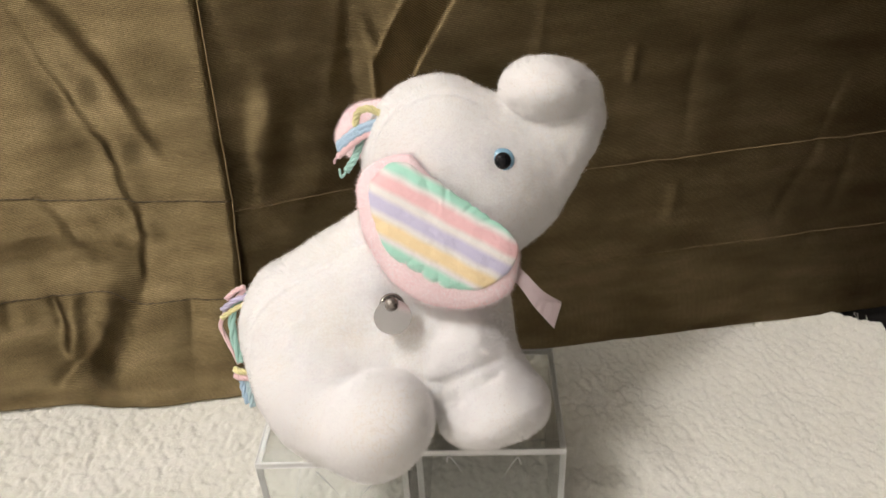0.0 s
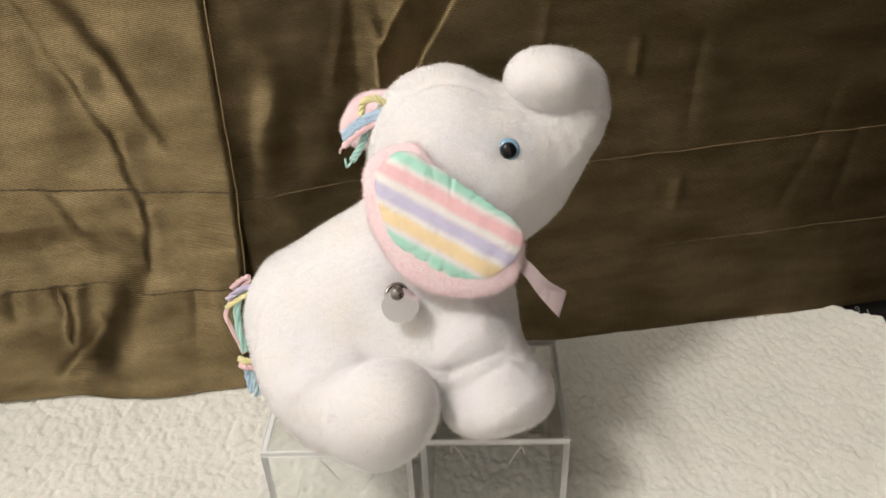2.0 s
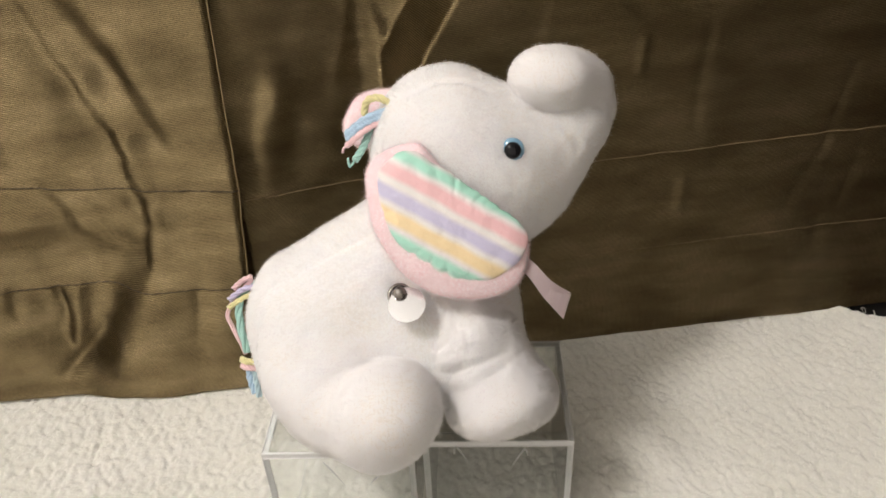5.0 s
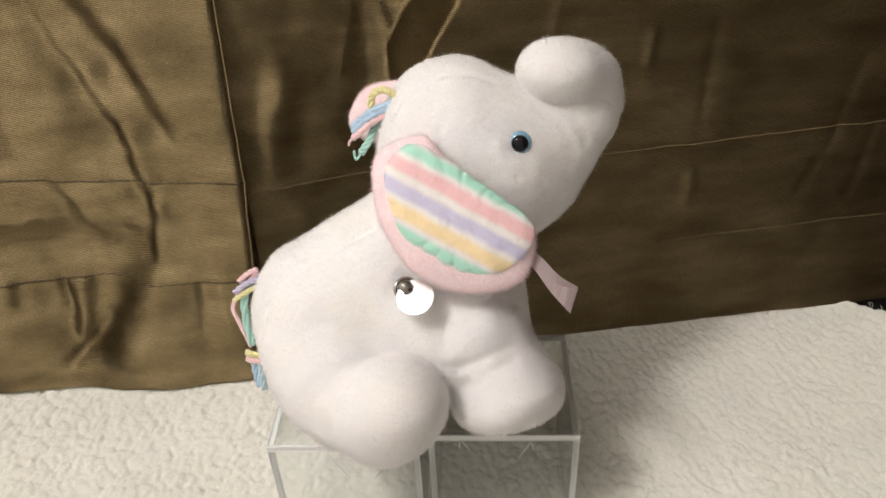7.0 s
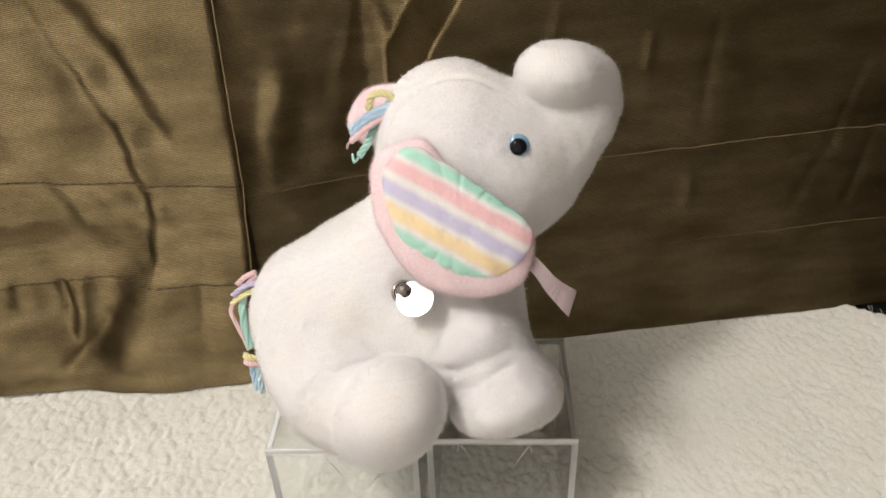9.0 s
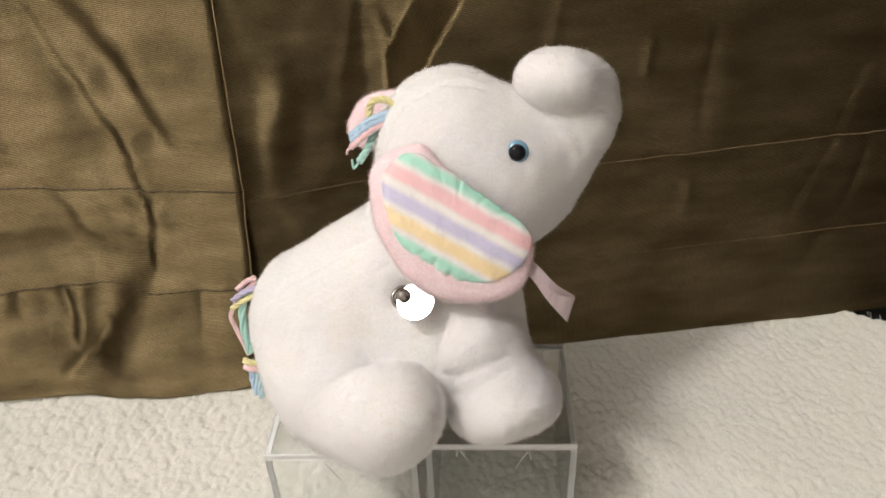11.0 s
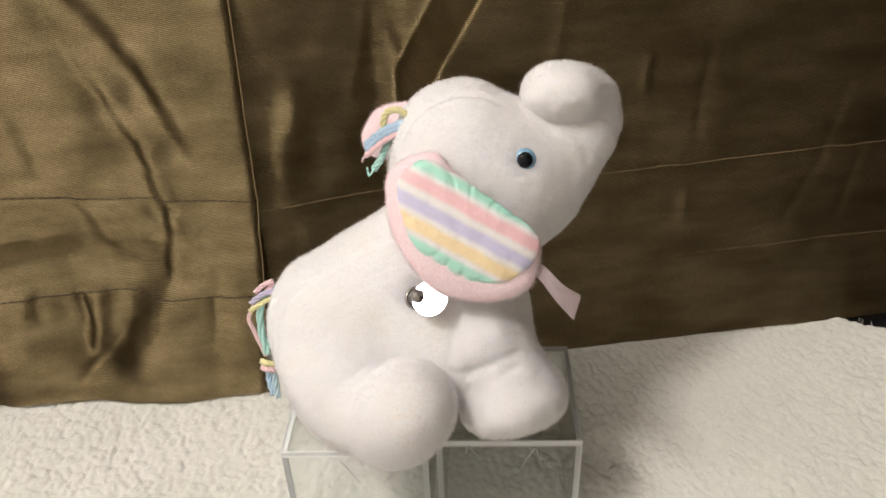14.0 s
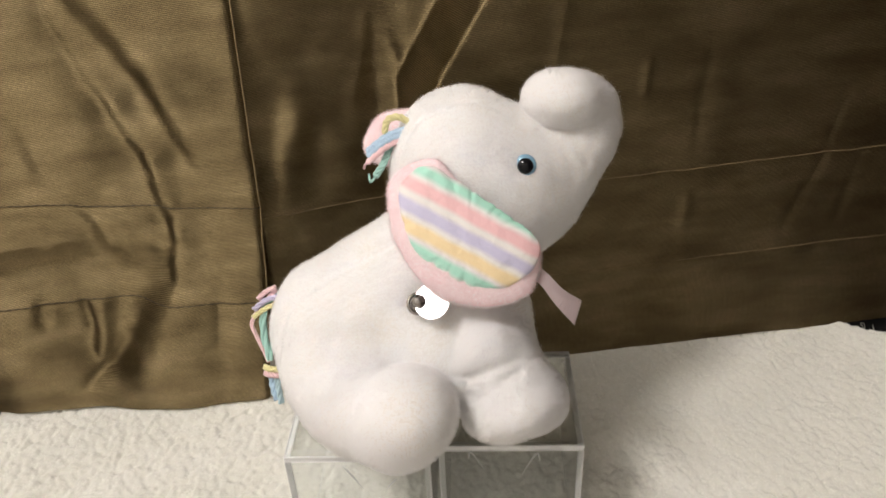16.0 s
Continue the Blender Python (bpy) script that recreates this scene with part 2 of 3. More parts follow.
def rooted(f, base, soft, sink=0.0012):
    """A limb with a soft fillet to the form that it grows from; soft gives the fillet's width at each point."""
    def field(p):
        d, e, k = f(p), base(p) + sink, soft(p)
        h = np.clip(0.5 + 0.5 * (e - d) / k, 0, 1)
        return e * (1 - h) + d * h - k * h * (1 - h)
    return field


def dented(f, dents, seam, until, creases=()):
    """Press soft hollows (x, y, z, radius, depth), creases (points, width, depth) and two gusset seams, up to x = until, into a form."""
    def field(p):
        d = f(p)
        for x, y, z, r, depth in dents:
            d = d + depth * np.exp(-((p - np.array((x, y, z))) ** 2).sum(1) / (r * r))
        for line, wide, depth in creases:
            near = np.full(len(p), 1e3)
            for a, b in zip(line, line[1:]):
                a, way = np.array(a), np.array(b) - np.array(a)
                t = np.clip((p - a) @ way / (way @ way), 0, 1)
                near = np.minimum(near, ((p - a - t[:, None] * way) ** 2).sum(1))
            d = d + depth * np.exp(-near / (wide * wide))
        sewn = np.clip((until - p[:, 0]) / 0.02, 0, 1)
        d = d + 0.0013 * sewn * np.exp(-((np.abs(p[:, 1]) - seam) / 0.0016) ** 2)
        return d
    return field


def uneven(f, seed):
    def field(p):
        return f(p) + 0.0011 * value_noise(p, 26, seed + 2) + 0.0006 * value_noise(p, 60, seed) + 0.0003 * value_noise(p, 170, seed + 1)
    return field


def slope(f, v):
    h = 4e-4
    g = np.stack([f(v + d) - f(v - d) for d in np.eye(3) * h], 1) / (2 * h)
    return g


def skin(f, lo, hi, h):
    """The surface where a field is nought, as an even mesh."""
    axes = [np.arange(lo[d], hi[d] + h, h) for d in range(3)]
    n = [len(a) for a in axes]
    grid = np.stack(np.meshgrid(*axes, indexing="ij"), -1).reshape(-1, 3)
    F = f(grid).reshape(n)
    m = [k - 1 for k in n]
    total, count = np.zeros((*m, 3)), np.zeros(m)
    cut = lambda i, j, k: F[i:i + m[0], j:j + m[1], k:k + m[2]]
    corners = [(i, j, k) for i in (0, 1) for j in (0, 1) for k in (0, 1)]
    for c in corners:
        for d in range(3):
            if c[d] == 0:
                e = list(c)
                e[d] = 1
                A, B = cut(*c), cut(*e)
                hit = (A < 0) != (B < 0)
                t = np.where(hit, A / np.where(hit, A - B, 1), 0)
                place = np.zeros((*m, 3)) + np.array(c, float)
                place[..., d] += t
                total += place * hit[..., None]
                count += hit
    live = count > 0
    index = -np.ones(m, dtype=np.int64)
    index[live] = np.arange(live.sum())
    verts = np.argwhere(live) + total[live] / count[live][:, None]
    verts = np.array(lo) + verts * h
    faces = []
    inside = F < 0
    for d in range(3):
        o = [x for x in range(3) if x != d]
        a = np.take(inside, range(n[d] - 1), axis=d)
        b = np.take(inside, range(1, n[d]), axis=d)
        at = np.argwhere(a != b)
        at = at[(at[:, o[0]] > 0) & (at[:, o[1]] > 0) & (at[:, o[0]] < m[o[0]]) & (at[:, o[1]] < m[o[1]])]
        flip = a[tuple(at.T)]
        quad = []
        for da, db in ((0, 0), (-1, 0), (-1, -1), (0, -1)):
            c = at.copy()
            c[:, o[0]] += da
            c[:, o[1]] += db
            quad.append(index[tuple(c.T)])
        q = np.stack(quad, 1)
        if d == 1:
            flip = ~flip
        q[~flip] = q[~flip][:, ::-1]
        faces.append(q)
    for _ in range(2):
        g = slope(f, verts)
        verts = verts - g * (f(verts) / ((g ** 2).sum(1) + 1e-9))[:, None]
    g = slope(f, verts)
    return verts, np.concatenate(faces), g / (np.linalg.norm(g, axis=1)[:, None] + 1e-9)


def pile(verts, faces, normals, amount, length, seed, width=0.00011, rise=0.9, loose=0.3):
    """Short fibres that stand on a surface; returns all as one set of arrays."""
    rng = np.random.default_rng(seed)
    q = np.asarray(faces)
    pick = q[rng.integers(0, len(q), amount)]
    w = rng.dirichlet(np.ones(4), amount)
    base = (verts[pick] * w[..., None]).sum(1)
    nor = (normals[pick] * w[..., None]).sum(1)
    nor /= np.linalg.norm(nor, axis=1)[:, None] + 1e-9
    lean = rng.normal(size=(amount, 3))
    lean -= nor * (lean * nor).sum(1)[:, None]
    lean[:, 2] -= 0.5
    lean -= nor * (lean * nor).sum(1)[:, None]
    lean /= np.linalg.norm(lean, axis=1)[:, None] + 1e-9
    stray = 1 + 2.2 * (rng.random(amount) < 0.10)[:, None]
    way = lean + nor * stray * rng.uniform(rise * 0.5, rise * 1.5, amount)[:, None]
    way /= np.linalg.norm(way, axis=1)[:, None]
    side = np.cross(nor, way)
    side /= np.linalg.norm(side, axis=1)[:, None] + 1e-9
    long = length * rng.uniform(0.5, 1.2, amount)[:, None] * (0.85 + 0.15 * stray)
    base = base - nor * 0.0002
    blade = np.stack([base + side * width, base - side * width, base + way * long], 1).reshape(-1, 3)
    ids = (np.arange(amount * 3).reshape(-1, 3) + len(verts)).tolist()
    # hairs face every way, so a pile scatters light evenly
    face = rng.normal(size=(amount, 3))
    face = loose * face / np.linalg.norm(face, axis=1)[:, None] + nor
    face /= np.linalg.norm(face, axis=1)[:, None] + 1e-9
    return (np.concatenate([verts, blade]), [list(a) for a in q] + ids,
            np.concatenate([normals, np.repeat(face, 3, axis=0)]))


def second(ob, material, start, end):
    """Give the faces from start to end another material."""
    ob.data.materials.append(material)
    slots = np.zeros(len(ob.data.polygons), dtype=np.int32)
    slots[start:end] = 1
    ob.data.polygons.foreach_set("material_index", slots)
    return ob


def furry(name, f, lo, hi, material, parent, amount, length, seed, label="", h=0.0022):
    v, q, n = skin(f, lo, hi, h)
    count = len(q)
    v, q, n = pile(v, q, n, amount, length, seed)
    ob = from_arrays(name, v, q, material, parent, label, n)
    return second(ob, fibre_white, count, len(q))


# ---------------------------------------------------------------- the setting


# unseen room, added so that the lamp's light bounces round the set
def room():
    def slab(name, *ext, material):
        ob = part(name, box(bmesh.new(), *ext), material, smooth=False)
        return tagged(ob, kind="structure")
    tagged(slab("floor", -1.45, 0.90, -1.55, 1.1, -0.80, -0.75, material=floor_carpet), "pale beige carpeted floor")
    slab("ceiling", -1.45, 0.90, -1.55, 1.1, 1.60, 1.66, material=ceiling_paint)
    slab("wall_back", -1.45, 0.90, 1.0, 1.1, -0.75, 1.60, material=wall_paint)
    # reflector behind the camera, set near to fill the toy's front
    slab("unseen_fill_wall_front", -1.45, 0.90, -1.55, -1.45, -0.75, 1.60, material=fill_paint)
    slab("wall_left", -1.45, -1.35, -1.45, 1.0, -0.75, 1.60, material=wall_paint)
    # unseen wall, added dark to cut light bounced into the right curtain
    slab("unseen_dark_wall_right", 0.80, 0.90, -1.45, 1.0, -0.75, 1.60, material=bounce_cut_paint)


def table():
    t = new("table")
    tagged(t, "black cloth-covered table under the white fleece", "table")
    t.matrix_basis = pose(0, 0.05, -0.75)
    part("tabletop", box(bmesh.new(), -0.62, 0.62, -0.36, 0.26, 0.705, 0.735, 0.004), table_black, t)
    for x in (-0.56, 0.56):
        for y in (-0.3, 0.2):
            part("leg", box(bmesh.new(), x - 0.025, x + 0.025, y - 0.025, y + 0.025, 0, 0.705, 0.003), table_black, t)


def rug():
    """White sherpa fleece: a thick sheet of small curly tufts."""
    h = 0.0015
    xs, ys = np.arange(-0.392, 0.394, h), np.arange(-0.255, 0.190, h)
    X, Y = np.meshgrid(xs, ys, indexing="ij")
    p = np.stack([X.ravel(), Y.ravel()], 1)
    p = p + 0.0022 * np.stack([value_noise(p, 120, 3), value_noise(p, 120, 4)], 1)
    # tufts: nearest of scattered centres
    cell = np.array((0.0048, 0.0070))
    gi = np.floor(p / cell).astype(np.int64)

    def chance(c, k):
        h = (c[:, 0] * 374761393 + c[:, 1] * 668265263 + k * 974634777) & 0x7FFFFFFF
        h = ((h ^ (h >> 13)) * 1274126177) & 0x7FFFFFFF
        return ((h ^ (h >> 16)) & 0xFFFF) / 65535.0
    rise = np.zeros(len(p))
    for dx in (-2, -1, 0, 1, 2):
        for dy in (-2, -1, 0, 1, 2):
            c = gi + np.array((dx, dy))
            at = (c + np.stack([chance(c, 1), chance(c, 2)], 1)) * cell
            size = 0.5 + 0.25 * chance(c, 3)
            d2 = (((at - p) / (cell * size[:, None])) ** 2).sum(1)
            rise = np.maximum(rise, (0.6 + 0.4 * chance(c, 4)) * np.sqrt(np.clip(1 - 0.45 * d2, 0, 1)))
    z = 0.0042 * rise + 0.0003 * value_noise(p, 300, 5) + 0.0024 * value_noise(p, 34, 6) - 0.0024
    z = z + 0.004 * np.clip((X.ravel() - 0.24) / 0.12, 0, 1) ** 2 - 0.004
    # edges roll down; the corner beside the curtain is cut round
    edge = np.minimum.reduce([X.ravel() - xs[0], xs[-1] - X.ravel(), Y.ravel() - ys[0], ys[-1] - Y.ravel()])
    cut = (0.176 - Y.ravel() - 0.50 * np.clip(X.ravel() - 0.354, 0, 1) + 0.0025 * value_noise(p, 60, 8))
    right = np.where(X.ravel() > 0.30, cut, 1)
    edge = np.minimum(edge, right)
    z = z - 0.011 * (1 - np.clip(edge / 0.006, 0, 1)) ** 2
    verts = np.stack([X.ravel(), Y.ravel(), z], 1)
    nx, ny = X.shape
    ids = np.arange(nx * ny).reshape(nx, ny)
    f = np.stack([ids[:-1, :-1], ids[1:, :-1], ids[1:, 1:], ids[:-1, 1:]], -1).reshape(-1, 4)
    f = f[(right[f] > -0.002).all(1)]
    gz = z.reshape(nx, ny)
    gx, gy = np.gradient(gz, h)
    nor = np.stack([-gx.ravel(), -gy.ravel(), np.ones(nx * ny)], 1)
    nor /= np.linalg.norm(nor, axis=1)[:, None]
    v, q, n = pile(verts, f, nor, 200000, 0.0016, 21, 0.00014, 0.9)
    ob = second(from_arrays("fleece_rug", v, q, sherpa, None, "", n), fibre_cream, len(f), len(q))
    tagged(ob, "cream-white curly sherpa fleece spread on the table", "rug", kind="stuff")
    rng = random.Random(7)
    for k in range(2):
        x = 0.371 + 0.0080 * k
        y = 0.1760 - 0.50 * (x - 0.354)
        bm = bmesh.new()
        tube(bm, spline([(x, y - 0.003, 0.0), (x + rng.uniform(-0.002, 0.003), y + 0.001, 0.001 + rng.uniform(0, 0.001)),
                         (x + rng.uniform(0.0, 0.005), y + rng.uniform(0.001, 0.004), rng.uniform(-0.002, 0.002)),
                         (x + rng.uniform(0.002, 0.007), y + rng.uniform(-0.001, 0.003), -0.004)], 5), 0.00014, 5)
        part("loose_thread", bm, fibre_cream, ob)


def ridge(x, z, x0, z0, x1, z1, wide, high, lean=0.0):
    """A fold along a line on the cloth, fading at its ends; lean makes one flank steeper."""
    dx, dz = x1 - x0, z1 - z0
    long = math.hypot(dx, dz)
    t = ((x - x0) * dx + (z - z0) * dz) / (long * long)
    s = ((x - x0) * dz - (z - z0) * dx) / long
    s = s + lean * wide * np.tanh(s / wide)
    over = np.maximum(np.maximum(-t, t - 1), 0) * long
    return high * np.exp(-(s / wide) ** 2) * np.exp(-(over / (1.6 * wide)) ** 2)


def cloth(name, xs, zs, place, material, parent, label=""):
    """A hanging sheet with 1.2 mm of thickness, from its place function (x, z) -> y and x."""
    X, Z = np.meshgrid(xs, zs, indexing="ij")
    px, py = place(X.ravel(), Z.ravel())
    nx, nz = X.shape
    ids = np.arange(nx * nz).reshape(nx, nz)
    front = np.stack([ids[:-1, :-1], ids[1:, :-1], ids[1:, 1:], ids[:-1, 1:]], -1).reshape(-1, 4)
    v = np.stack([px, py, Z.ravel()], 1)
    back = v + np.array((0, 0.0012, 0))
    rim = np.concatenate([ids[0, :], ids[1:, -1], ids[-1, -2::-1], ids[-2:0:-1, 0]])
    n = nx * nz
    nxt = np.roll(rim, -1)
    faces = np.concatenate([front, front[:, ::-1] + n, np.stack([rim, nxt, nxt + n, rim + n], 1)])
    ob = from_arrays(name, np.concatenate([v, back]), faces, material, parent, label)
    uv = ob.data.uv_layers.new(name="UVMap")
    loops = np.zeros(len(ob.data.loops), dtype=np.int32)
    ob.data.loops.foreach_get("vertex_index", loops)
    flat = np.stack([X.ravel(), Z.ravel()], 1)
    uv.data.foreach_set("uv", np.concatenate([flat, flat])[loops].ravel())
    return ob


def step(x, z, x0, z0, x1, z1, wide, high):
    """A soft step along a line on the cloth: one steep flank that eases back far from the line."""
    dx, dz = x1 - x0, z1 - z0
    long = math.hypot(dx, dz)
    t = ((x - x0) * dx + (z - z0) * dz) / (long * long)
    s = ((x - x0) * dz - (z - z0) * dx) / long
    over = np.maximum(np.maximum(-t, t - 1), 0) * long
    return high * np.tanh(s / wide) * np.exp(-(s / (7 * wide)) ** 2) * np.exp(-(over / (3.5 * wide)) ** 2)


def left_lower(x):
    return 0.0920 - 0.038 * (x + 0.147) + 0.19 * (x + 0.147) ** 2


def left_upper(x):
    return 0.1690 - 0.095 * (x + 0.142) + 0.10 * (x + 0.142) ** 2


def left_place(x, z):
    edge = np.interp(z, (0.0, 0.095, 0.17, 0.3, 0.56), (-0.1570, -0.1465, -0.1415, -0.1403, -0.1390))
    # the whole sheet follows its free edge near it
    xx = x + (edge + 0.146) * np.clip((x + 0.24) / 0.09, 0, 1)
    p = np.stack([x, z], 1)
    up = np.clip(0.12 + z / 0.08, 0, 1)
    u = np.clip(x + 0.15, -0.25, 0.05)
    bow = -0.03 * u - 0.75 * u * u + 0.345 * np.minimum(x + 0.40, 0)
    y = 0.113 + 0.125 * z + bow * up * up * (3 - 2 * up)
    crumple = np.clip(1.4 - np.abs(z - 0.14) / 0.07, 0.35, 1.3)
    y = y + 0.0012 * value_noise(p, 42, 11) * crumple + 0.0012 * value_noise(p * np.array((1, 0.7)), 19, 12)
    y = y + 0.0007 * value_noise(p, 95, 13) * crumple
    wx = x + 0.0026 * value_noise(p, 32, 17) + 0.0012 * value_noise(p, 110, 18)
    wz = z + 0.0026 * value_noise(p, 32, 19)
    for a in ((-0.262, 0.315, -0.239, 0.252, 0.0032, 0.0014), (-0.239, 0.252, -0.223, 0.212, 0.0040, 0.0022),
              (-0.223, 0.212, -0.2105, 0.160, 0.0050, 0.0033), (-0.2105, 0.160, -0.219, 0.118, 0.0036, 0.0030),
              (-0.240, 0.320, -0.207, 0.261, 0.0085, 0.0057), (-0.207, 0.261, -0.190, 0.218, 0.0070, 0.0037),
              (-0.190, 0.218, -0.165, 0.212, 0.0070, 0.0014), 
              
              (-0.243, 0.082, -0.262, 0.044, 0.0170, 0.0150), (-0.258, 0.045, -0.290, 0.026, 0.0085, 0.0020), (-0.2900, 0.084, -0.2930, 0.058, 0.0055, 0.0034),
              (-0.345, 0.090, -0.345, 0.060, 0.0060, 0.0012), (-0.360, 0.050, -0.372, 0.010, 0.0110, 0.0030),
              (-0.270, 0.175, -0.262, 0.150, 0.0070, 0.0027), (-0.243, 0.168, -0.236, 0.150, 0.0070, 0.0027),
              (-0.176, 0.085, -0.174, 0.060, 0.0060, 0.0020), (-0.190, 0.075, -0.182, 0.040, 0.0050, 0.0010),
              (-0.300, 0.240, -0.296, 0.215, 0.0080, 0.0017)):
        y = y + step(wx, wz, *a[:4], 0.72 * a[4], 0.9 * a[5])
    # the cloth sags between the two seams
    y = y - 0.07 * (x + 0.15) * np.clip((z - left_lower(x)) / 0.020, 0, 1) * np.clip((0.155 - z) / 0.022, 0, 1)
    # pleats that open below the hem seam
    for a in ((-0.2760, 0.096, -0.2870, 0.056, 0.0070, -0.0026, 0.4),
              (-0.2680, 0.055, -0.3000, 0.024, 0.0080, 0.0036, 0.3),
              (-0.2900, 0.098, -0.2920, 0.078, 0.0040, 0.0030, 0.0), (-0.3210, 0.104, -0.3240, 0.090, 0.0050, 0.0024, 0.0),
              (-0.1850, 0.088, -0.1860, 0.062, 0.0050, 0.0018, 0.0), (-0.3100, 0.020, -0.3400, 0.010, 0.0080, 0.0024, 0.0)):
        y = y + ridge(wx, wz, *a) * np.clip((left_lower(x) + 0.003 - z) / 0.006, 0, 1)
    for seam in (left_lower(x), left_upper(x)):
        y = y + 0.0008 * np.exp(-((z - seam) / 0.0016) ** 2) - 0.0007 * np.exp(-((z - seam + 0.006) / 0.005) ** 2)
    # the free edge curls in
    y = y + 0.004 * np.clip((x + 0.152) / 0.006, 0, 1) ** 2
    return xx, y


def behind(x):
    t = np.clip((x + 0.034) / 0.022, 0, 1)
    return 0.55 * t + 0.45 * t * t * (3 - 2 * t)


def right_upper(x):
    t = behind(x)
    return 0.1490 * (1 - t) + (0.1765 + 0.025 * (x - 0.118)) * t


def right_lower(x):
    t = behind(x)
    return 0.070 * (1 - t) + (0.0911 + 0.018 * (x - 0.11)) * t


def right_place(x, z):
    p = np.stack([x, z], 1)
    t = behind(x - 0.6 * np.clip(z - 0.25, 0, 0.1))
    y = (0.186 + 0.26 * np.clip(x + 0.05, -0.10, 0) + 0.04 * z + 0.3 * np.maximum(-0.15 - x, 0)) * (1 - t) + (0.1385 + 0.0944 * x) * t - 0.05 * z
    y = y + (0.0008 + 0.0005 * (1 - t)) * value_noise(p * np.array((1, 0.35)), 26, 15) + 0.0004 * value_noise(p, 90, 16)
    y = y + 0.0012 * value_noise(p, 40, 23) * np.clip((-0.03 - x) / 0.03, 0, 1)
    wx = x + 0.003 * value_noise(p, 30, 24)
    for a in ((-0.0356, 0.275, -0.029, 0.250, 0.0040, -0.0013, 0.3), (-0.0020, 0.300, -0.0256, 0.2539, 0.0050, -0.0022, 0.3),
              (0.0005, 0.310, -0.003, 0.262, 0.0030, -0.0012, 0.3), (-0.050, 0.300, -0.070, 0.235, 0.0045, -0.0012, 0.0),
              (0.084, 0.310, 0.079, 0.268, 0.0045, -0.0014, 0.3), (0.143, 0.264, 0.1415, 0.247, 0.0030, -0.0022, 0.0),
              (0.187, 0.152, 0.1855, 0.132, 0.0038, -0.0020, 0.0), (0.1848, 0.268, 0.1886, 0.202, 0.0040, 0.0010, 0.3),
              (0.297, 0.230, 0.2904, 0.173, 0.0040, 0.0011, 0.2), (0.3236, 0.179, 0.3192, 0.120, 0.0045, 0.0010, 0.2),
              (0.2904, 0.173, 0.2744, 0.115, 0.0050, 0.0009, 0.0), (-0.125, 0.190, -0.080, 0.180, 0.0140, -0.0030, 0.0),
              (0.310, 0.092, 0.300, 0.060, 0.0070, 0.0009, 0.0), (-0.112, 0.225, -0.124, 0.172, 0.0120, -0.0055, 0.0)):
        y = y + ridge(wx, z, *a)
    for seam in (right_upper(x), right_lower(x)):
        y = y - 0.0006 * np.exp(-((z - seam + 0.004) / 0.004) ** 2)
    return x, y


def seam_line(parent, place, x0, x1, height, radius, thread, label):
    bm = bmesh.new()
    xs = np.linspace(x0, x1, 240)
    z = height(xs)
    px, py = place(xs, z)
    wob = 0.0006 * value_noise(np.stack([xs, z], 1), 60, 40)
    tube(bm, [(a, b - 0.0006, c) for a, b, c in zip(px, py, z + wob)], radius, 5)
    part("seam", bm, thread, parent, label)


def curtains():
    a = new("curtain")
    a.matrix_basis = pose(0, 0, 0)
    tagged(a, "olive-gold ribbed satin curtain with creased hem", "curtain", "satin curtains")
    cloth("panel", np.arange(-0.62, -0.1455, 0.0025), np.arange(0.0, 0.56, 0.0025), left_place, satin_brown, a)
    seam_line(a, left_place, -0.60, -0.147, left_lower, 0.00038, thread_brown, "brown stitched seam")
    seam_line(a, left_place, -0.60, -0.147, left_upper, 0.00038, thread_brown, "brown stitched seam")
    zs = np.linspace(0.004, 0.55, 140)
    px, py = left_place(np.full(140, -0.1468), zs)
    part("edge_binding", tube(bmesh.new(), [(x, y - 0.0004, z) for x, y, z in zip(px, py, zs)], 0.0006, 6), thread_tan, a)
    b = new("curtain")
    tagged(b, "dark olive-brown satin curtain hanging behind the toy", "curtain", "satin curtains")
    cloth("panel", np.arange(-0.24, 0.66, 0.0028), np.arange(0.0, 0.56, 0.0028), right_place, satin_brown, b)
    seam_line(b, right_place, -0.16, 0.64, right_upper, 0.00034, thread_tan, "tan stitched seam")
    seam_line(b, right_place, -0.16, 0.64, right_lower, 0.00026, thread_tan, "tan stitched seam")


room()
table()
rug()
curtains()

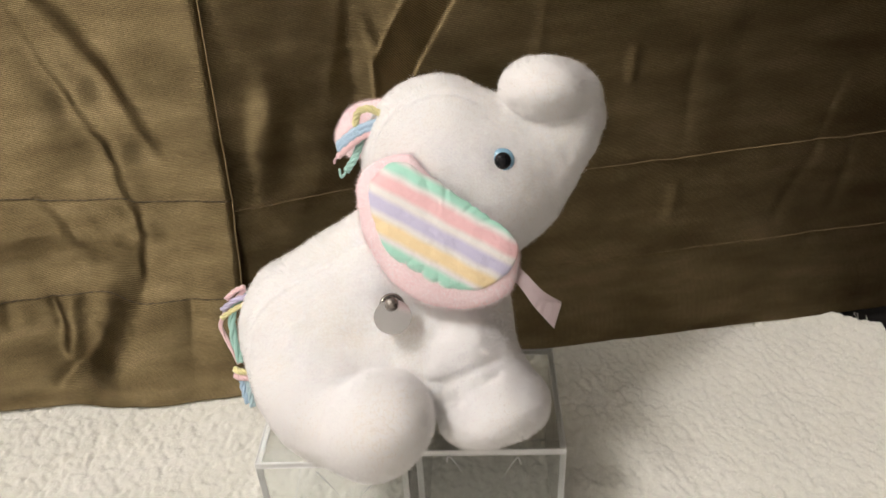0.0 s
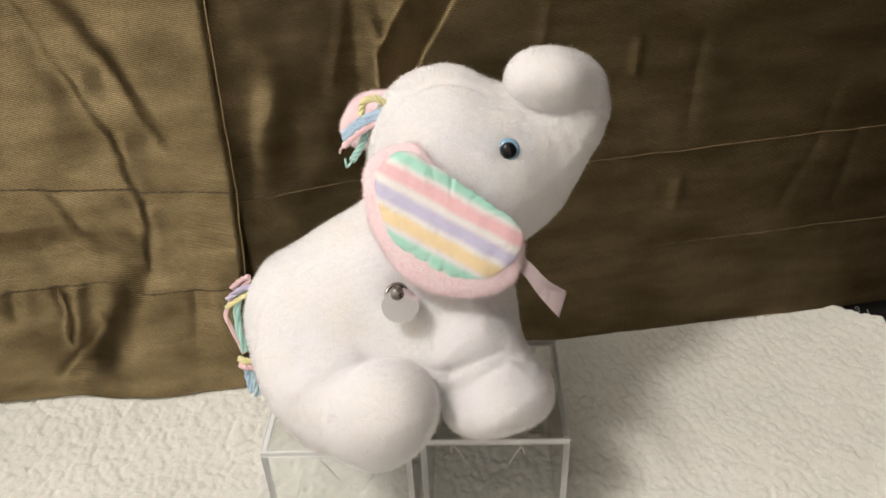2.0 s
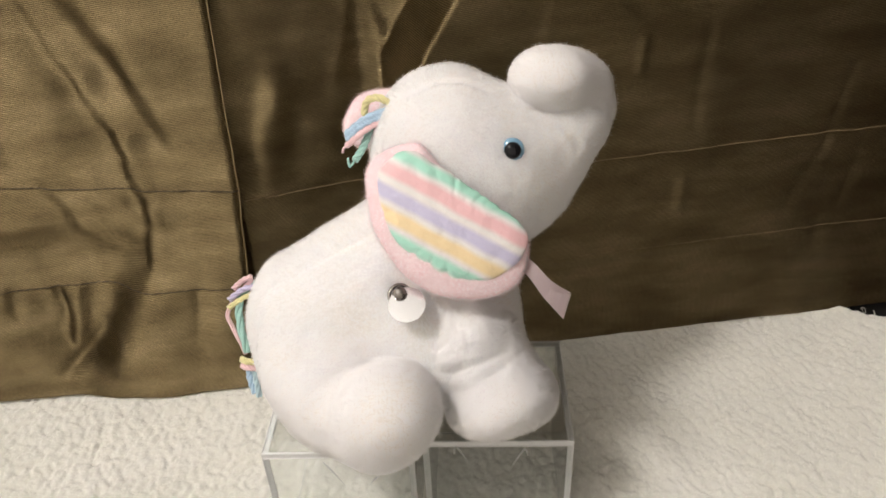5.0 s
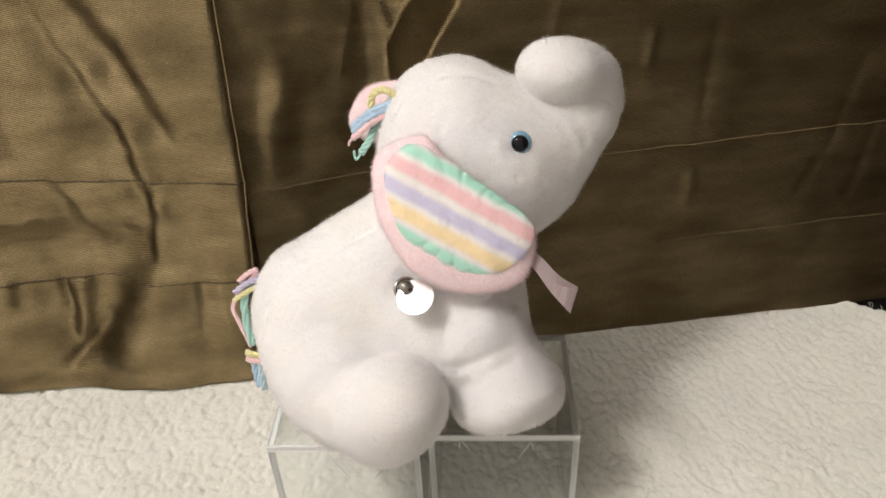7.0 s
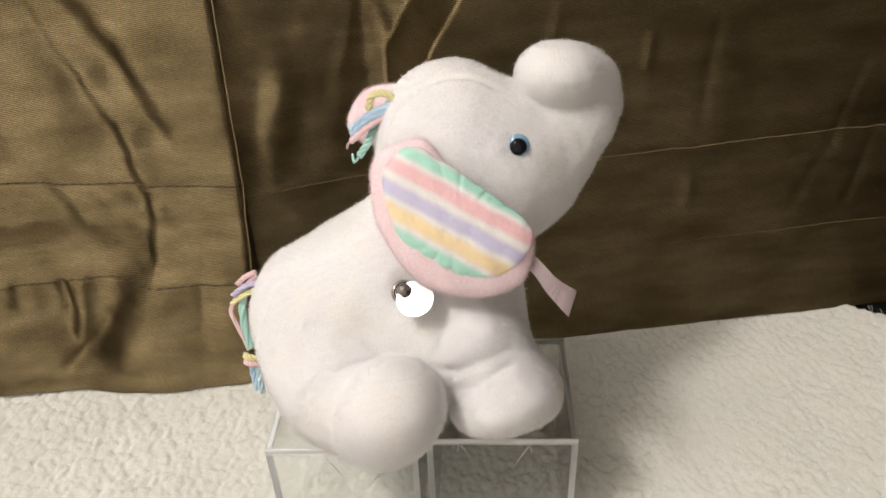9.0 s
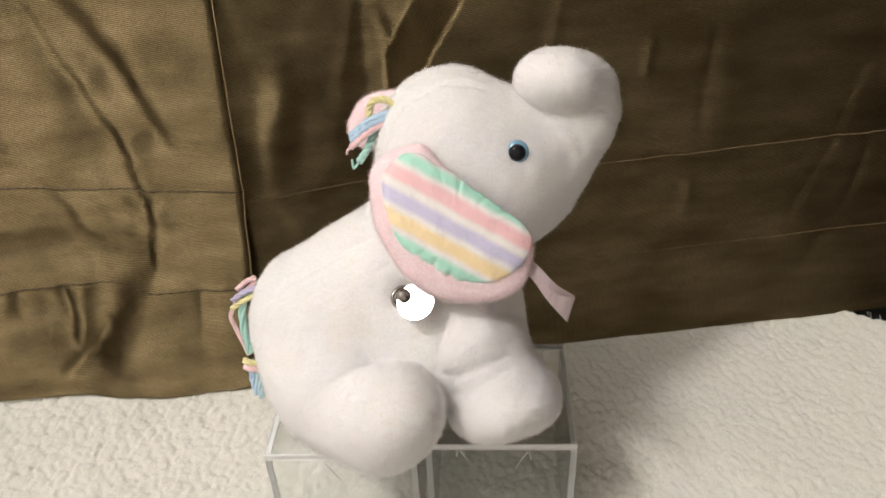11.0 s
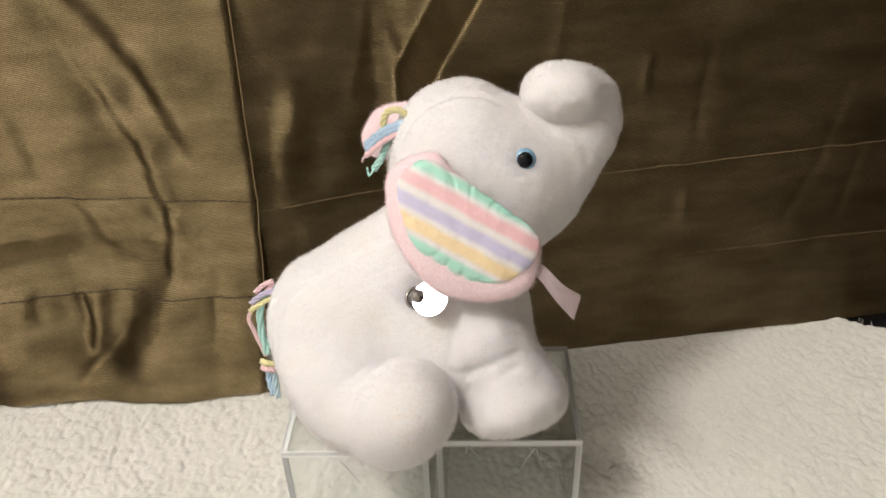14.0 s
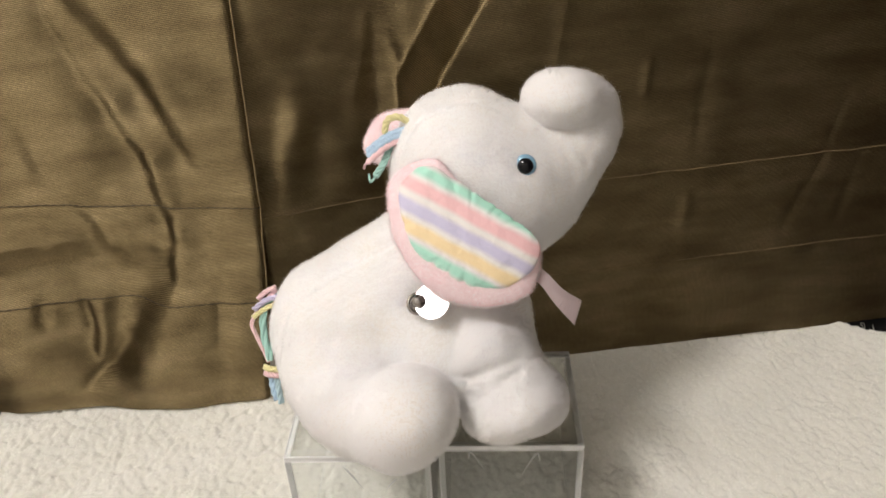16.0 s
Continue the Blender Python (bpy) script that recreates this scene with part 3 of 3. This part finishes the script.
# ---------------------------------------------------------------- acrylic risers


def riser(x, y, turn, glints):
    """Open-bottomed clear box, 90 mm each way, walls 4 mm."""
    w, t = 0.045, 0.0036
    r = new("display_riser")
    r.matrix_basis = pose(x, y, 0.0, 0, 0, turn)
    tagged(r, "clear acrylic cube riser standing on the fleece", "display riser", "acrylic risers")
    b = 0.0006
    panels = (("top_panel", -w, w, -w, w, 0.09 - t, 0.09), ("front_panel", -w, w, -w, -w + t, 0.0, 0.0898 - t),
              ("back_panel", -w, w, w - t, w, 0.0, 0.0898 - t), ("side_panel", -w, -w + t, -w + t + 0.0002, w - t - 0.0002, 0.0, 0.0898 - t),
              ("side_panel", w - t, w, -w + t + 0.0002, w - t - 0.0002, 0.0, 0.0898 - t))
    for name, *ext in panels:
        ob = part(name, box(bmesh.new(), *ext, b), acrylic, r, smooth=False)
        ob.data.materials.append(acrylic_edge)
        for f in ob.data.polygons:
            if f.area < 0.0006:
                f.material_index = 1
        ob.visible_shadow = False
        if name == "front_panel":
            # thin pale ridges drawn where light glints in the panel
            for line in glints:
                pts = [(a, -w - 0.0002, b) for a, b in line]
                part("glint", tube(bmesh.new(), spline(pts, 5), lambda f: 0.00012 + 0.00042 * math.sin(math.pi * min(1, 0.15 + f)), 6), acrylic_glint, ob,
                     "bright glint modelled on the acrylic").visible_shadow = False
    return r


riser(0.0318, 0.0030, -3.6, [[(-0.0262, 0.080), (-0.0258, 0.0848), (-0.0240, 0.0850), (-0.0200, 0.0770), (-0.0157, 0.0679)],
                             [(0.0180, 0.0780), (0.0165, 0.0838), (0.0140, 0.0808), (0.0100, 0.0720), (0.0066, 0.0637)]])
riser(-0.0640, 0.0010, -3.0, [[(-0.0089, 0.0825), (-0.0042, 0.0741), (0.0019, 0.0618)], [(0.0234, 0.0700), (0.0200, 0.0660), (0.0165, 0.0607)]])

# ---------------------------------------------------------------- plush elephant
toy = new("plush_elephant")
toy.matrix_basis = pose(0, -0.004, 0.105, -20)
tagged(toy, "white plush toy elephant with striped ears, seated on acrylic risers", "stuffed toy")

head_form = uneven(dented(blend([ell(0.0095, 0, 0.1413, 0.0460, 0.0450, 0.0488), ell(0.0352, 0, 0.1288, 0.0348, 0.0420, 0.0462),
                                 cone(0.0487, 0, 0.1328, 0.0357, 0.0737, 0, 0.1577, 0.0281, 0.85)], 0.012),
                          [(0.0417, -0.040, 0.1451, 0.009, 0.0018), (0.0417, 0.040, 0.1451, 0.009, 0.0018), (0.0725, -0.012, 0.1088, 0.003, -0.0016)],
                          0.024, 0.04, [([(0.0741, -0.0244, 0.1565), (0.0772, -0.0239, 0.1503), (0.0797, -0.0221, 0.1424)], 0.0028, 0.0010)]), 51)
trunk_form = uneven(blend([ell(0.0677, -0.0101, 0.1799, 0.0240, 0.0270, 0.0187, 2.6),
                           cone(0.0851, 0, 0.1710, 0.0177, 0.0874, 0, 0.1633, 0.0174, 0.9)], 0.016), 53)
body_form = uneven(dented(blend([cone(-0.0639, 0, 0.0435, 0.0530, -0.0111, 0, 0.0830, 0.0432, 0.9), ell(0.0121, 0, 0.0513, 0.0336, 0.046, 0.0384),
                                 ell(-0.0665, -0.020, 0.0170, 0.0398, 0.040, 0.0316), cone(0.0145, -0.022, 0.0410, 0.0245, 0.0333, -0.034, 0.0081, 0.0255),
                                 ell(-0.0684, 0.020, 0.0165, 0.0345, 0.036, 0.0325), ell(-0.0022, -0.024, 0.0254, 0.0232, 0.030, 0.0215),
                                 ell(-0.0163, -0.018, 0.0450, 0.0300, 0.030, 0.0267)], 0.014),
                          [(-0.0215, -0.043, 0.0725, 0.0075, 0.0042), (-0.012, -0.050, 0.062, 0.012, -0.0012),
                           (0.020, -0.052, 0.050, 0.012, -0.0016)], 0.028, 0.0,
                          [([(-0.0035, -0.0478, 0.0449), (-0.0019, -0.0513, 0.0403)], 0.0016, 0.0016),
                           ([(-0.0734, -0.0466, 0.0536), (-0.0769, -0.0492, 0.0434), (-0.0813, -0.0522, 0.0341)], 0.0040, 0.0010),
                           ([(-0.0060, -0.0510, 0.0300), (0.0063, -0.0554, 0.0292), (0.0139, -0.0578, 0.0325), (0.0240, -0.0576, 0.0360),
                             (0.0341, -0.0534, 0.0386)], 0.0030, 0.0012)]), 55)
hind_form = uneven(rooted(blend([cone(-0.0628, -0.035, -0.0013, 0.0215, -0.0376, -0.060, 0.0029, 0.0255), ell(-0.0298, -0.062, 0.0126, 0.0275, 0.030, 0.0251)], 0.010),
                          body_form, lambda p: 0.004 + 0.018 * np.clip((-0.042 - p[:, 0]) / 0.035, 0, 1)), 57)
fore_form = uneven(dented(rooted(blend([cone(0.0175, -0.0290, 0.0340, 0.0298, 0.0280, -0.036, 0.0189, 0.0243), ell(0.0291, -0.040, 0.0043, 0.0291, 0.0299, 0.0189, -16),
                                 ell(0.0462, -0.036, 0.0047, 0.0165, 0.020, 0.0144)], 0.012), body_form, lambda p: 0.003 + 0.006 * np.clip((0.036 - p[:, 0]) / 0.012, 0, 1)), [], 0.2, -1,
                          [([(0.0017, -0.0521, 0.0257), (0.0063, -0.0554, 0.0292), (0.0139, -0.0578, 0.0325), (0.0240, -0.0576, 0.0360),
                             (0.0341, -0.0534, 0.0386)], 0.0028, 0.0018),
                           ([(0.0240, -0.0590, 0.0290), (0.0330, -0.0560, 0.0300)], 0.0026, 0.0008)]), 59)
hind_far = uneven(blend([cone(-0.0704, 0.035, 0.020, 0.0250, -0.0400, 0.050, 0.0240, 0.0260), ell(-0.0380, 0.050, 0.0250, 0.027, 0.026, 0.0270)], 0.008), 61)
fore_far = uneven(blend([cone(0.0092, 0.025, 0.0409, 0.0240, 0.0140, 0.032, 0.0246, 0.0240), ell(0.0160, 0.032, 0.0246, 0.025, 0.026, 0.0225)], 0.010), 63)

body = furry("body", body_form, (-0.13, -0.075, -0.05), (0.072, 0.075, 0.145), plush_white, toy, 190000, 0.0022, 1)
head = furry("head", head_form, (-0.055, -0.06, 0.07), (0.12, 0.06, 0.21), plush_white, toy, 150000, 0.0022, 2)
furry("trunk", trunk_form, (0.035, -0.045, 0.12), (0.115, 0.04, 0.21), plush_white, head, 60000, 0.0022, 3)
furry("hind_leg", hind_form, (-0.11, -0.10, -0.04), (0.01, 0.0, 0.05), plush_white, toy, 110000, 0.0022, 4)
furry("front_leg", fore_form, (-0.012, -0.08, -0.035), (0.075, 0.0, 0.066), plush_white, toy, 110000, 0.0022, 5)
furry("hind_leg", hind_far, (-0.11, 0.0, -0.02), (0.0, 0.09, 0.06), plush_white, toy, 9000, 0.0022, 6)
furry("front_leg", fore_far, (-0.02, -0.01, -0.01), (0.07, 0.07, 0.08), plush_white, toy, 9000, 0.0022, 7)


def surface_y(f, x, z, side=-1):
    ys = np.linspace(0.12 * side, 0, 400)
    d = f(np.stack([np.full(400, x), ys, np.full(400, z)], 1))
    return float(ys[np.argmax(d < 0)])


def plush_eye(side):
    y = surface_y(head_form, 0.0417, 0.1451, side)
    bm = bmesh.new()
    bmesh.ops.create_uvsphere(bm, u_segments=32, v_segments=16, radius=1,
                              matrix=Matrix.Translation((0.0417, y + 0.0005 * -side, 0.1453)) @ Matrix.Diagonal((0.0065, 0.0034, 0.0065, 1)))
    e = part("eye", bm, iris_blue, head, "glossy blue plastic safety eye")
    bm = bmesh.new()
    bmesh.ops.create_uvsphere(bm, u_segments=32, v_segments=16, radius=1,
                              matrix=Matrix.Translation((0.0417, y + 0.0016 * side, 0.1453)) @ Matrix.Diagonal((0.0046, 0.0028, 0.0046, 1)))
    part("pupil", bm, pupil_black, e, "glossy black pupil")


plush_eye(-1)
plush_eye(1)


def pad(name, outline, y0, front, back, material, parent, label="", seed=0, fur=0, bulge=2.2, tucks=()):
    """A soft pad inside a rounded outline (x, z), domed towards -y."""
    ring = np.array([(p.x, p.y) for p in spline([(x, z, 0) for x, z in outline], 8, True)])
    mid = ring.mean(0)
    levels = 14
    verts, norms, faces = [], [], []
    n = len(ring)
    for sgn, thick in ((-1, front), (1, back)):
        start = len(verts)
        for k in range(levels):
            r = math.sin(math.pi / 2 * (k + 1) / levels)
            rise = thick * (1 - r ** bulge) ** (1 / bulge)
            for i in range(n):
                q = mid + (ring[i] - mid) * r
                pull = sum(deep * math.exp(-((ring[i][0] - x) ** 2 + (ring[i][1] - z) ** 2) / (wide * wide)) for x, z, wide, deep in tucks)
                w = -0.9 * pull * r ** 5 * (1 - r ** 16)
                q = q - (ring[i] - mid).astype(float) / np.linalg.norm(ring[i] - mid) * 0.5 * pull * r ** 8
                verts.append((q[0], y0 + sgn * (rise + w), q[1]))
        verts.append((mid[0], y0 + sgn * thick, mid[1]))
        c = len(verts) - 1
        for i in range(n):
            j = (i + 1) % n
            tri = [c, start + j, start + i]
            faces.append(tri if sgn < 0 else tri[::-1])
            for k in range(levels - 1):
                a, b = start + k * n, start + (k + 1) * n
                quad = [a + i, a + j, b + j, b + i]
                faces.append(quad if sgn < 0 else quad[::-1])
    v = np.array(verts)
    if not fur:
        return from_arrays(name, v, faces, material, parent, label)
    quads = np.array([f for f in faces if len(f) == 4])
    fn = np.cross(v[quads[:, 2]] - v[quads[:, 0]], v[quads[:, 3]] - v[quads[:, 1]])
    vn = np.zeros_like(v)
    for k in range(4):
        np.add.at(vn, quads[:, k], fn)
    vn /= np.linalg.norm(vn, axis=1)[:, None] + 1e-12
    v2, f2, n2 = pile(v, quads, vn, fur, 0.0024, seed, 0.00009)
    end = len(f2)
    f2 = f2 + [f for f in faces if len(f) == 3]
    return second(from_arrays(name, v2, f2, material, parent, label, n2), fibre_pink, len(quads), end)


EAR = [(-0.0240, 0.0413), (-0.0160, 0.0425), (-0.0100, 0.0400), (0.0030, 0.0235), (0.0185, 0.0100), (0.0315, 0.0005), (0.0396, -0.0070),
       (0.0414, -0.0135), (0.0406, -0.0202), (0.0386, -0.0265), (0.0352, -0.0331), (0.0295, -0.0368), (0.0225, -0.0392), (0.0124, -0.0405),
       (0.0025, -0.0394), (-0.0076, -0.0368), (-0.0166, -0.0318), (-0.0248, -0.0248), (-0.0309, -0.0161), (-0.0355, -0.0072), (-0.0390, 0.0012),
       (-0.0402, 0.0098), (-0.0408, 0.0198), (-0.0403, 0.0279), (-0.0372, 0.0340), (-0.0315, 0.0385)]
LINING = [(-0.0252, 0.0367), (-0.0203, 0.0384), (-0.0135, 0.0375), (-0.0065, 0.0322), (0.0043, 0.0257), (0.0113, 0.0190), (0.0180, 0.0148),
          (0.0277, 0.0068), (0.0345, 0.0016), (0.0392, -0.0045), (0.0408, -0.0085), (0.0398, -0.0144), (0.0358, -0.0211), (0.0314, -0.0244),
          (0.0246, -0.0284), (0.0193, -0.0302), (0.0127, -0.0297), (0.0026, -0.0286), (-0.0058, -0.0249), (-0.0122, -0.0199), (-0.0205, -0.0142),
          (-0.0268, -0.0076), (-0.0303, -0.0008), (-0.0328, 0.0079), (-0.0343, 0.0162), (-0.0342, 0.0270), (-0.0306, 0.0322)]
# gathers along the sewn edges of the lining: x, z, width, depth
TUCKS = [(0.0052, 0.0245, 0.0016, 0.0030), (0.0185, 0.0142, 0.0013, 0.0022), (0.0222, 0.0105, 0.0015, 0.0014), (0.0280, 0.0064, 0.0014, 0.0018),
         (-0.0060, 0.0318, 0.0016, 0.0010), (0.0338, 0.0020, 0.0014, 0.0010), (-0.0190, -0.0150, 0.0020, 0.0016), (-0.0020, -0.0270, 0.0020, 0.0018),
         (-0.0325, 0.0085, 0.0022, 0.0012), (0.0060, -0.0290, 0.0020, 0.0010), (-0.0262, 0.0355, 0.0018, 0.0008), (-0.0110, -0.0208, 0.0018, 0.0012)]

ear = pad("ear", EAR, 0.0, 0.0080, 0.006, plush_pink, head, "pink plush ear", 71, 42000)
ear.matrix_basis = pose(0.0054, -0.053, 0.1109, -8)
lining = pad("ear_lining", LINING, -0.0050, 0.0056, 0.002, stripe_satin, ear, "pastel striped satin lining", 0, 0, 2.4, TUCKS)
pad("ear", [(-0.0521, 0.1595), (-0.0490, 0.1662), (-0.0458, 0.1712), (-0.0410, 0.1750), (-0.0356, 0.1772), (-0.0285, 0.1782), (-0.0190, 0.1770),
            (-0.0150, 0.1620), (-0.0200, 0.1480), (-0.0330, 0.1440), (-0.0450, 0.1455), (-0.0512, 0.1520)],
    0.018, 0.006, 0.006, plush_pink, head, "pink plush ear", 73, 9000)


def braid(name, points, radius, material, parent, label="", strands=2, turns=7):
    """Twisted yarn along a line."""
    line = spline(points, 12)
    bm = bmesh.new()
    n = len(line)
    for s in range(strands):
        path = []
        for i, p in enumerate(line):
            way = (line[min(i + 1, n - 1)] - line[max(i - 1, 0)]).normalized()
            u = way.cross(Vector((0, 1, 0.01))).normalized()
            w = way.cross(u)
            a = 2 * math.pi * (turns * i / (n - 1) + s / strands)
            path.append(p + radius * 0.55 * (math.cos(a) * u + math.sin(a) * w))
        tube(bm, path, radius * 0.6, 7)
    return part(name, bm, material, parent, label)


# yarn bow beside the far ear
YE = -0.013
braid("yarn_strand", [(-0.0225, YE, 0.1686), (-0.0361, YE - 0.003, 0.1642), (-0.0478, YE, 0.1560)], 0.0019, yarns["blue"], head, "pale blue twisted yarn", 3, 6)
braid("yarn_strand", [(-0.0232, YE, 0.1664), (-0.0361, YE - 0.003, 0.1618), (-0.0476, YE, 0.1534)], 0.0019, yarns["blue"], head, "pale blue twisted yarn", 3, 6)
braid("yarn_strand", [(-0.0252, YE, 0.1634), (-0.0365, YE - 0.003, 0.1582), (-0.0480, YE, 0.1495)], 0.0019, yarns["pink"], head, "pink twisted yarn", 3, 6)
braid("yarn_loop", [(-0.0215, YE, 0.1705), (-0.0258, YE - 0.003, 0.1741), (-0.0295, YE - 0.003, 0.1752), (-0.0338, YE - 0.002, 0.1742), (-0.0362, YE, 0.1707), (-0.0368, YE, 0.1660)], 0.0019, yarns["yellow"], head, "yellow yarn loop", 3, 2)
braid("yarn_strand", [(-0.0340, YE + 0.004, 0.1590), (-0.0385, YE + 0.001, 0.1490), (-0.0440, YE, 0.1412)], 0.0020, yarns["teal"], head, "teal yarn end", 3, 2)
braid("yarn_strand", [(-0.0440, YE, 0.1412), (-0.0470, YE - 0.001, 0.1380), (-0.0478, YE, 0.1425)], 0.0008, yarns["teal"], head)
braid("yarn_strand", [(-0.0478, YE, 0.1498), (-0.0496, YE - 0.001, 0.1482), (-0.0504, YE, 0.1460)], 0.0008, yarns["pink"], head)

# yarn tail
tail = braid("tail", [(-0.112, 0.002, 0.070), (-0.1205, 0.0, 0.060), (-0.1225, 0.0, 0.045), (-0.1200, 0.0, 0.026)], 0.0022, yarns["teal"], toy, "looped pastel yarn tail", 3, 1.5)
for name, pts, r, col, lab in (
        ("strand", [(-0.112, 0.0, 0.072), (-0.122, 0.0, 0.062), (-0.1292, 0.0, 0.051), (-0.1255, 0.0, 0.038), (-0.1210, 0.0, 0.025)], 0.0015, "pink", "pink yarn"),
        ("strand", [(-0.110, -0.002, 0.068), (-0.118, -0.003, 0.0665), (-0.1265, -0.002, 0.0605)], 0.0020, "lilac", "lilac yarn"),
        ("strand", [(-0.112, -0.002, 0.064), (-0.120, -0.003, 0.0605), (-0.1275, -0.002, 0.0555)], 0.0018, "yellow", "yellow yarn"),
        ("strand", [(-0.114, 0.002, 0.058), (-0.1165, 0.0, 0.045), (-0.1170, 0.0, 0.030)], 0.0022, "teal", ""),
        ("strand", [(-0.112, -0.001, 0.074), (-0.118, -0.001, 0.0715), (-0.1235, -0.001, 0.067)], 0.0018, "pink", "pink yarn"),
        ("binding", [(-0.1235, -0.002, 0.0225), (-0.1200, -0.004, 0.0215), (-0.1150, -0.003, 0.0205)], 0.0022, "yellow", "yellow yarn binding"),
        ("binding", [(-0.1235, -0.002, 0.0185), (-0.1200, -0.004, 0.0175), (-0.1150, -0.003, 0.0165)], 0.0022, "pink", "pink yarn binding"),
        ("tassel", [(-0.1195, 0.0, 0.020), (-0.1205, 0.0, 0.010), (-0.1185, 0.0, -0.001)], 0.0022, "blue", "blue yarn tassel"),
        ("tassel", [(-0.1170, 0.0, 0.020), (-0.1165, -0.001, 0.008), (-0.1155, -0.001, -0.003)], 0.0022, "mixed", "teal yarn tassel")):
    braid(name, pts, 0.85 * r, yarns[col], tail, lab, 3, 1.5)


def strip(name, left, right, parent, label=""):
    """A ribbon between two edge lines."""
    a, b = spline(left, 8), spline(right, 8)
    bm = bmesh.new()
    va, vb = [bm.verts.new(p) for p in a], [bm.verts.new(p) for p in b]
    for i in range(len(a) - 1):
        bm.faces.new((va[i], vb[i], vb[i + 1], va[i + 1]))
    bmesh.ops.solidify(bm, geom=bm.faces[:], thickness=0.0004)
    return part(name, bm, ribbon_satin, parent, label)


ribbon = strip("neck_ribbon", [(0.0388, -0.0308, 0.0922), (0.0446, -0.0433, 0.0907), (0.0507, -0.0555, 0.0868), (0.0576, -0.0634, 0.0799), (0.0671, -0.0655, 0.0737)],
               [(0.0369, -0.0347, 0.0883), (0.0430, -0.0476, 0.0863), (0.0490, -0.0592, 0.0826), (0.0569, -0.0666, 0.0760), (0.0666, -0.0659, 0.0734)],
               toy, "pink satin ribbon end with folded tip")
strip("ribbon_fold", [(0.0369, -0.0332, 0.0883), (0.0430, -0.0457, 0.0868), (0.0490, -0.0574, 0.0831), (0.0569, -0.0648, 0.0765), (0.0669, -0.0664, 0.0732)],
      [(0.0378, -0.0332, 0.0834), (0.0421, -0.0457, 0.0832), (0.0465, -0.0578, 0.0808), (0.0526, -0.0661, 0.0723), (0.0617, -0.0728, 0.0621)], ribbon)

# winding key: a nickel disc on a stubby shaft
KEY_AT = (-0.0222, -0.0430, 0.0696)
AXIS_UP, AXIS_LEFT, DISC_TIP = 26.5, -2.6, -16


def winding_key():
    bm = bmesh.new()
    segs, r, off, th = 64, 0.0100, 0.0104, 0.0005
    # disc with a square notch towards the shaft; local z is the axis, the disc lies along +x
    ring = []
    for k in range(segs):
        a = 2 * math.pi * k / segs
        x, y = off + r * math.cos(a), r * math.sin(a)
        if x < off - 0.80 * r and abs(y) < 0.0034:
            continue
        ring.append((x, y))
    first = [p for p in ring if p[1] >= 0]
    last = [p for p in ring if p[1] < 0]
    ring = first + [(0.0012, 0.0034), (0.0058, 0.0034), (0.0058, -0.0034), (0.0012, -0.0034)] + last
    tip = Matrix.Rotation(radians(DISC_TIP), 4, "Y")
    top = [bm.verts.new(tip @ Vector((x, y, 0.0092 + th))) for x, y in ring]
    low = [bm.verts.new(tip @ Vector((x, y, 0.0092 - th))) for x, y in ring]
    bm.faces.new(top)
    bm.faces.new(low[::-1])
    for i in range(len(ring)):
        j = (i + 1) % len(ring)
        bm.faces.new((low[i], low[j], top[j], top[i]))
    key = part("winding_key", bm, chrome, toy, "round polished metal winding key disc", smooth=False)
    bm = bmesh.new()
    prof = ((0.0045, -0.012), (0.0045, 0.003), (0.0036, 0.0034), (0.0036, 0.0068), (0.0027, 0.0071), (0.0027, 0.0082), (0.0036, 0.0085), (0.0036, 0.0122), (0.0031, 0.0130), (0.0020, 0.0137), (0.0, 0.0140))
    rings = []
    for pr, pz in prof:
        rings.append([bm.verts.new((max(pr, 1e-5) * math.cos(2 * math.pi * k / 24), max(pr, 1e-5) * math.sin(2 * math.pi * k / 24), pz)) for k in range(24)])
    for a, b in zip(rings, rings[1:]):
        for k in range(24):
            bm.faces.new((a[k], a[(k + 1) % 24], b[(k + 1) % 24], b[k]))
    part("shaft", bm, dark_metal, key, "dark worn metal shaft", smooth=False)
    bm = bmesh.new()
    box(bm, -0.001, 0.0056, -0.0032, 0.0032, 0.0068, 0.0092, 0.0004)
    part("bracket", bm, dark_metal, key, "dark metal bracket")
    return key


winding = winding_key()


def collar():
    """Dark metal grommet round the shaft, set into the plush."""
    bm = bmesh.new()
    line = [(0.0058 * math.cos(2 * math.pi * k / 36), 0.0058 * math.sin(2 * math.pi * k / 36), 0.0036) for k in range(37)]
    tube(bm, line, 0.0011, 8)
    c = part("key_collar", bm, dark_metal, toy, "dark metal collar round the key shaft")
    c.matrix_basis = Matrix.Translation(KEY_AT) @ Matrix.Rotation(radians(-AXIS_LEFT), 4, "Z") @ Matrix.Rotation(radians(90 - AXIS_UP), 4, "X")


collar()


def key_pose(degrees):
    # the key's axis leaves the flank towards the viewer, tipped up; degrees turn the disc from +x downwards
    base = Matrix.Translation(KEY_AT) @ Matrix.Rotation(radians(-AXIS_LEFT), 4, "Z") @ Matrix.Rotation(radians(90 - AXIS_UP), 4, "X")
    return base @ Matrix.Rotation(radians(-degrees), 4, "Z")


def motions():
    walk(winding, [(t, key_pose(88 - 5.1 * t)) for t in range(0, 17, 2)])


motions()
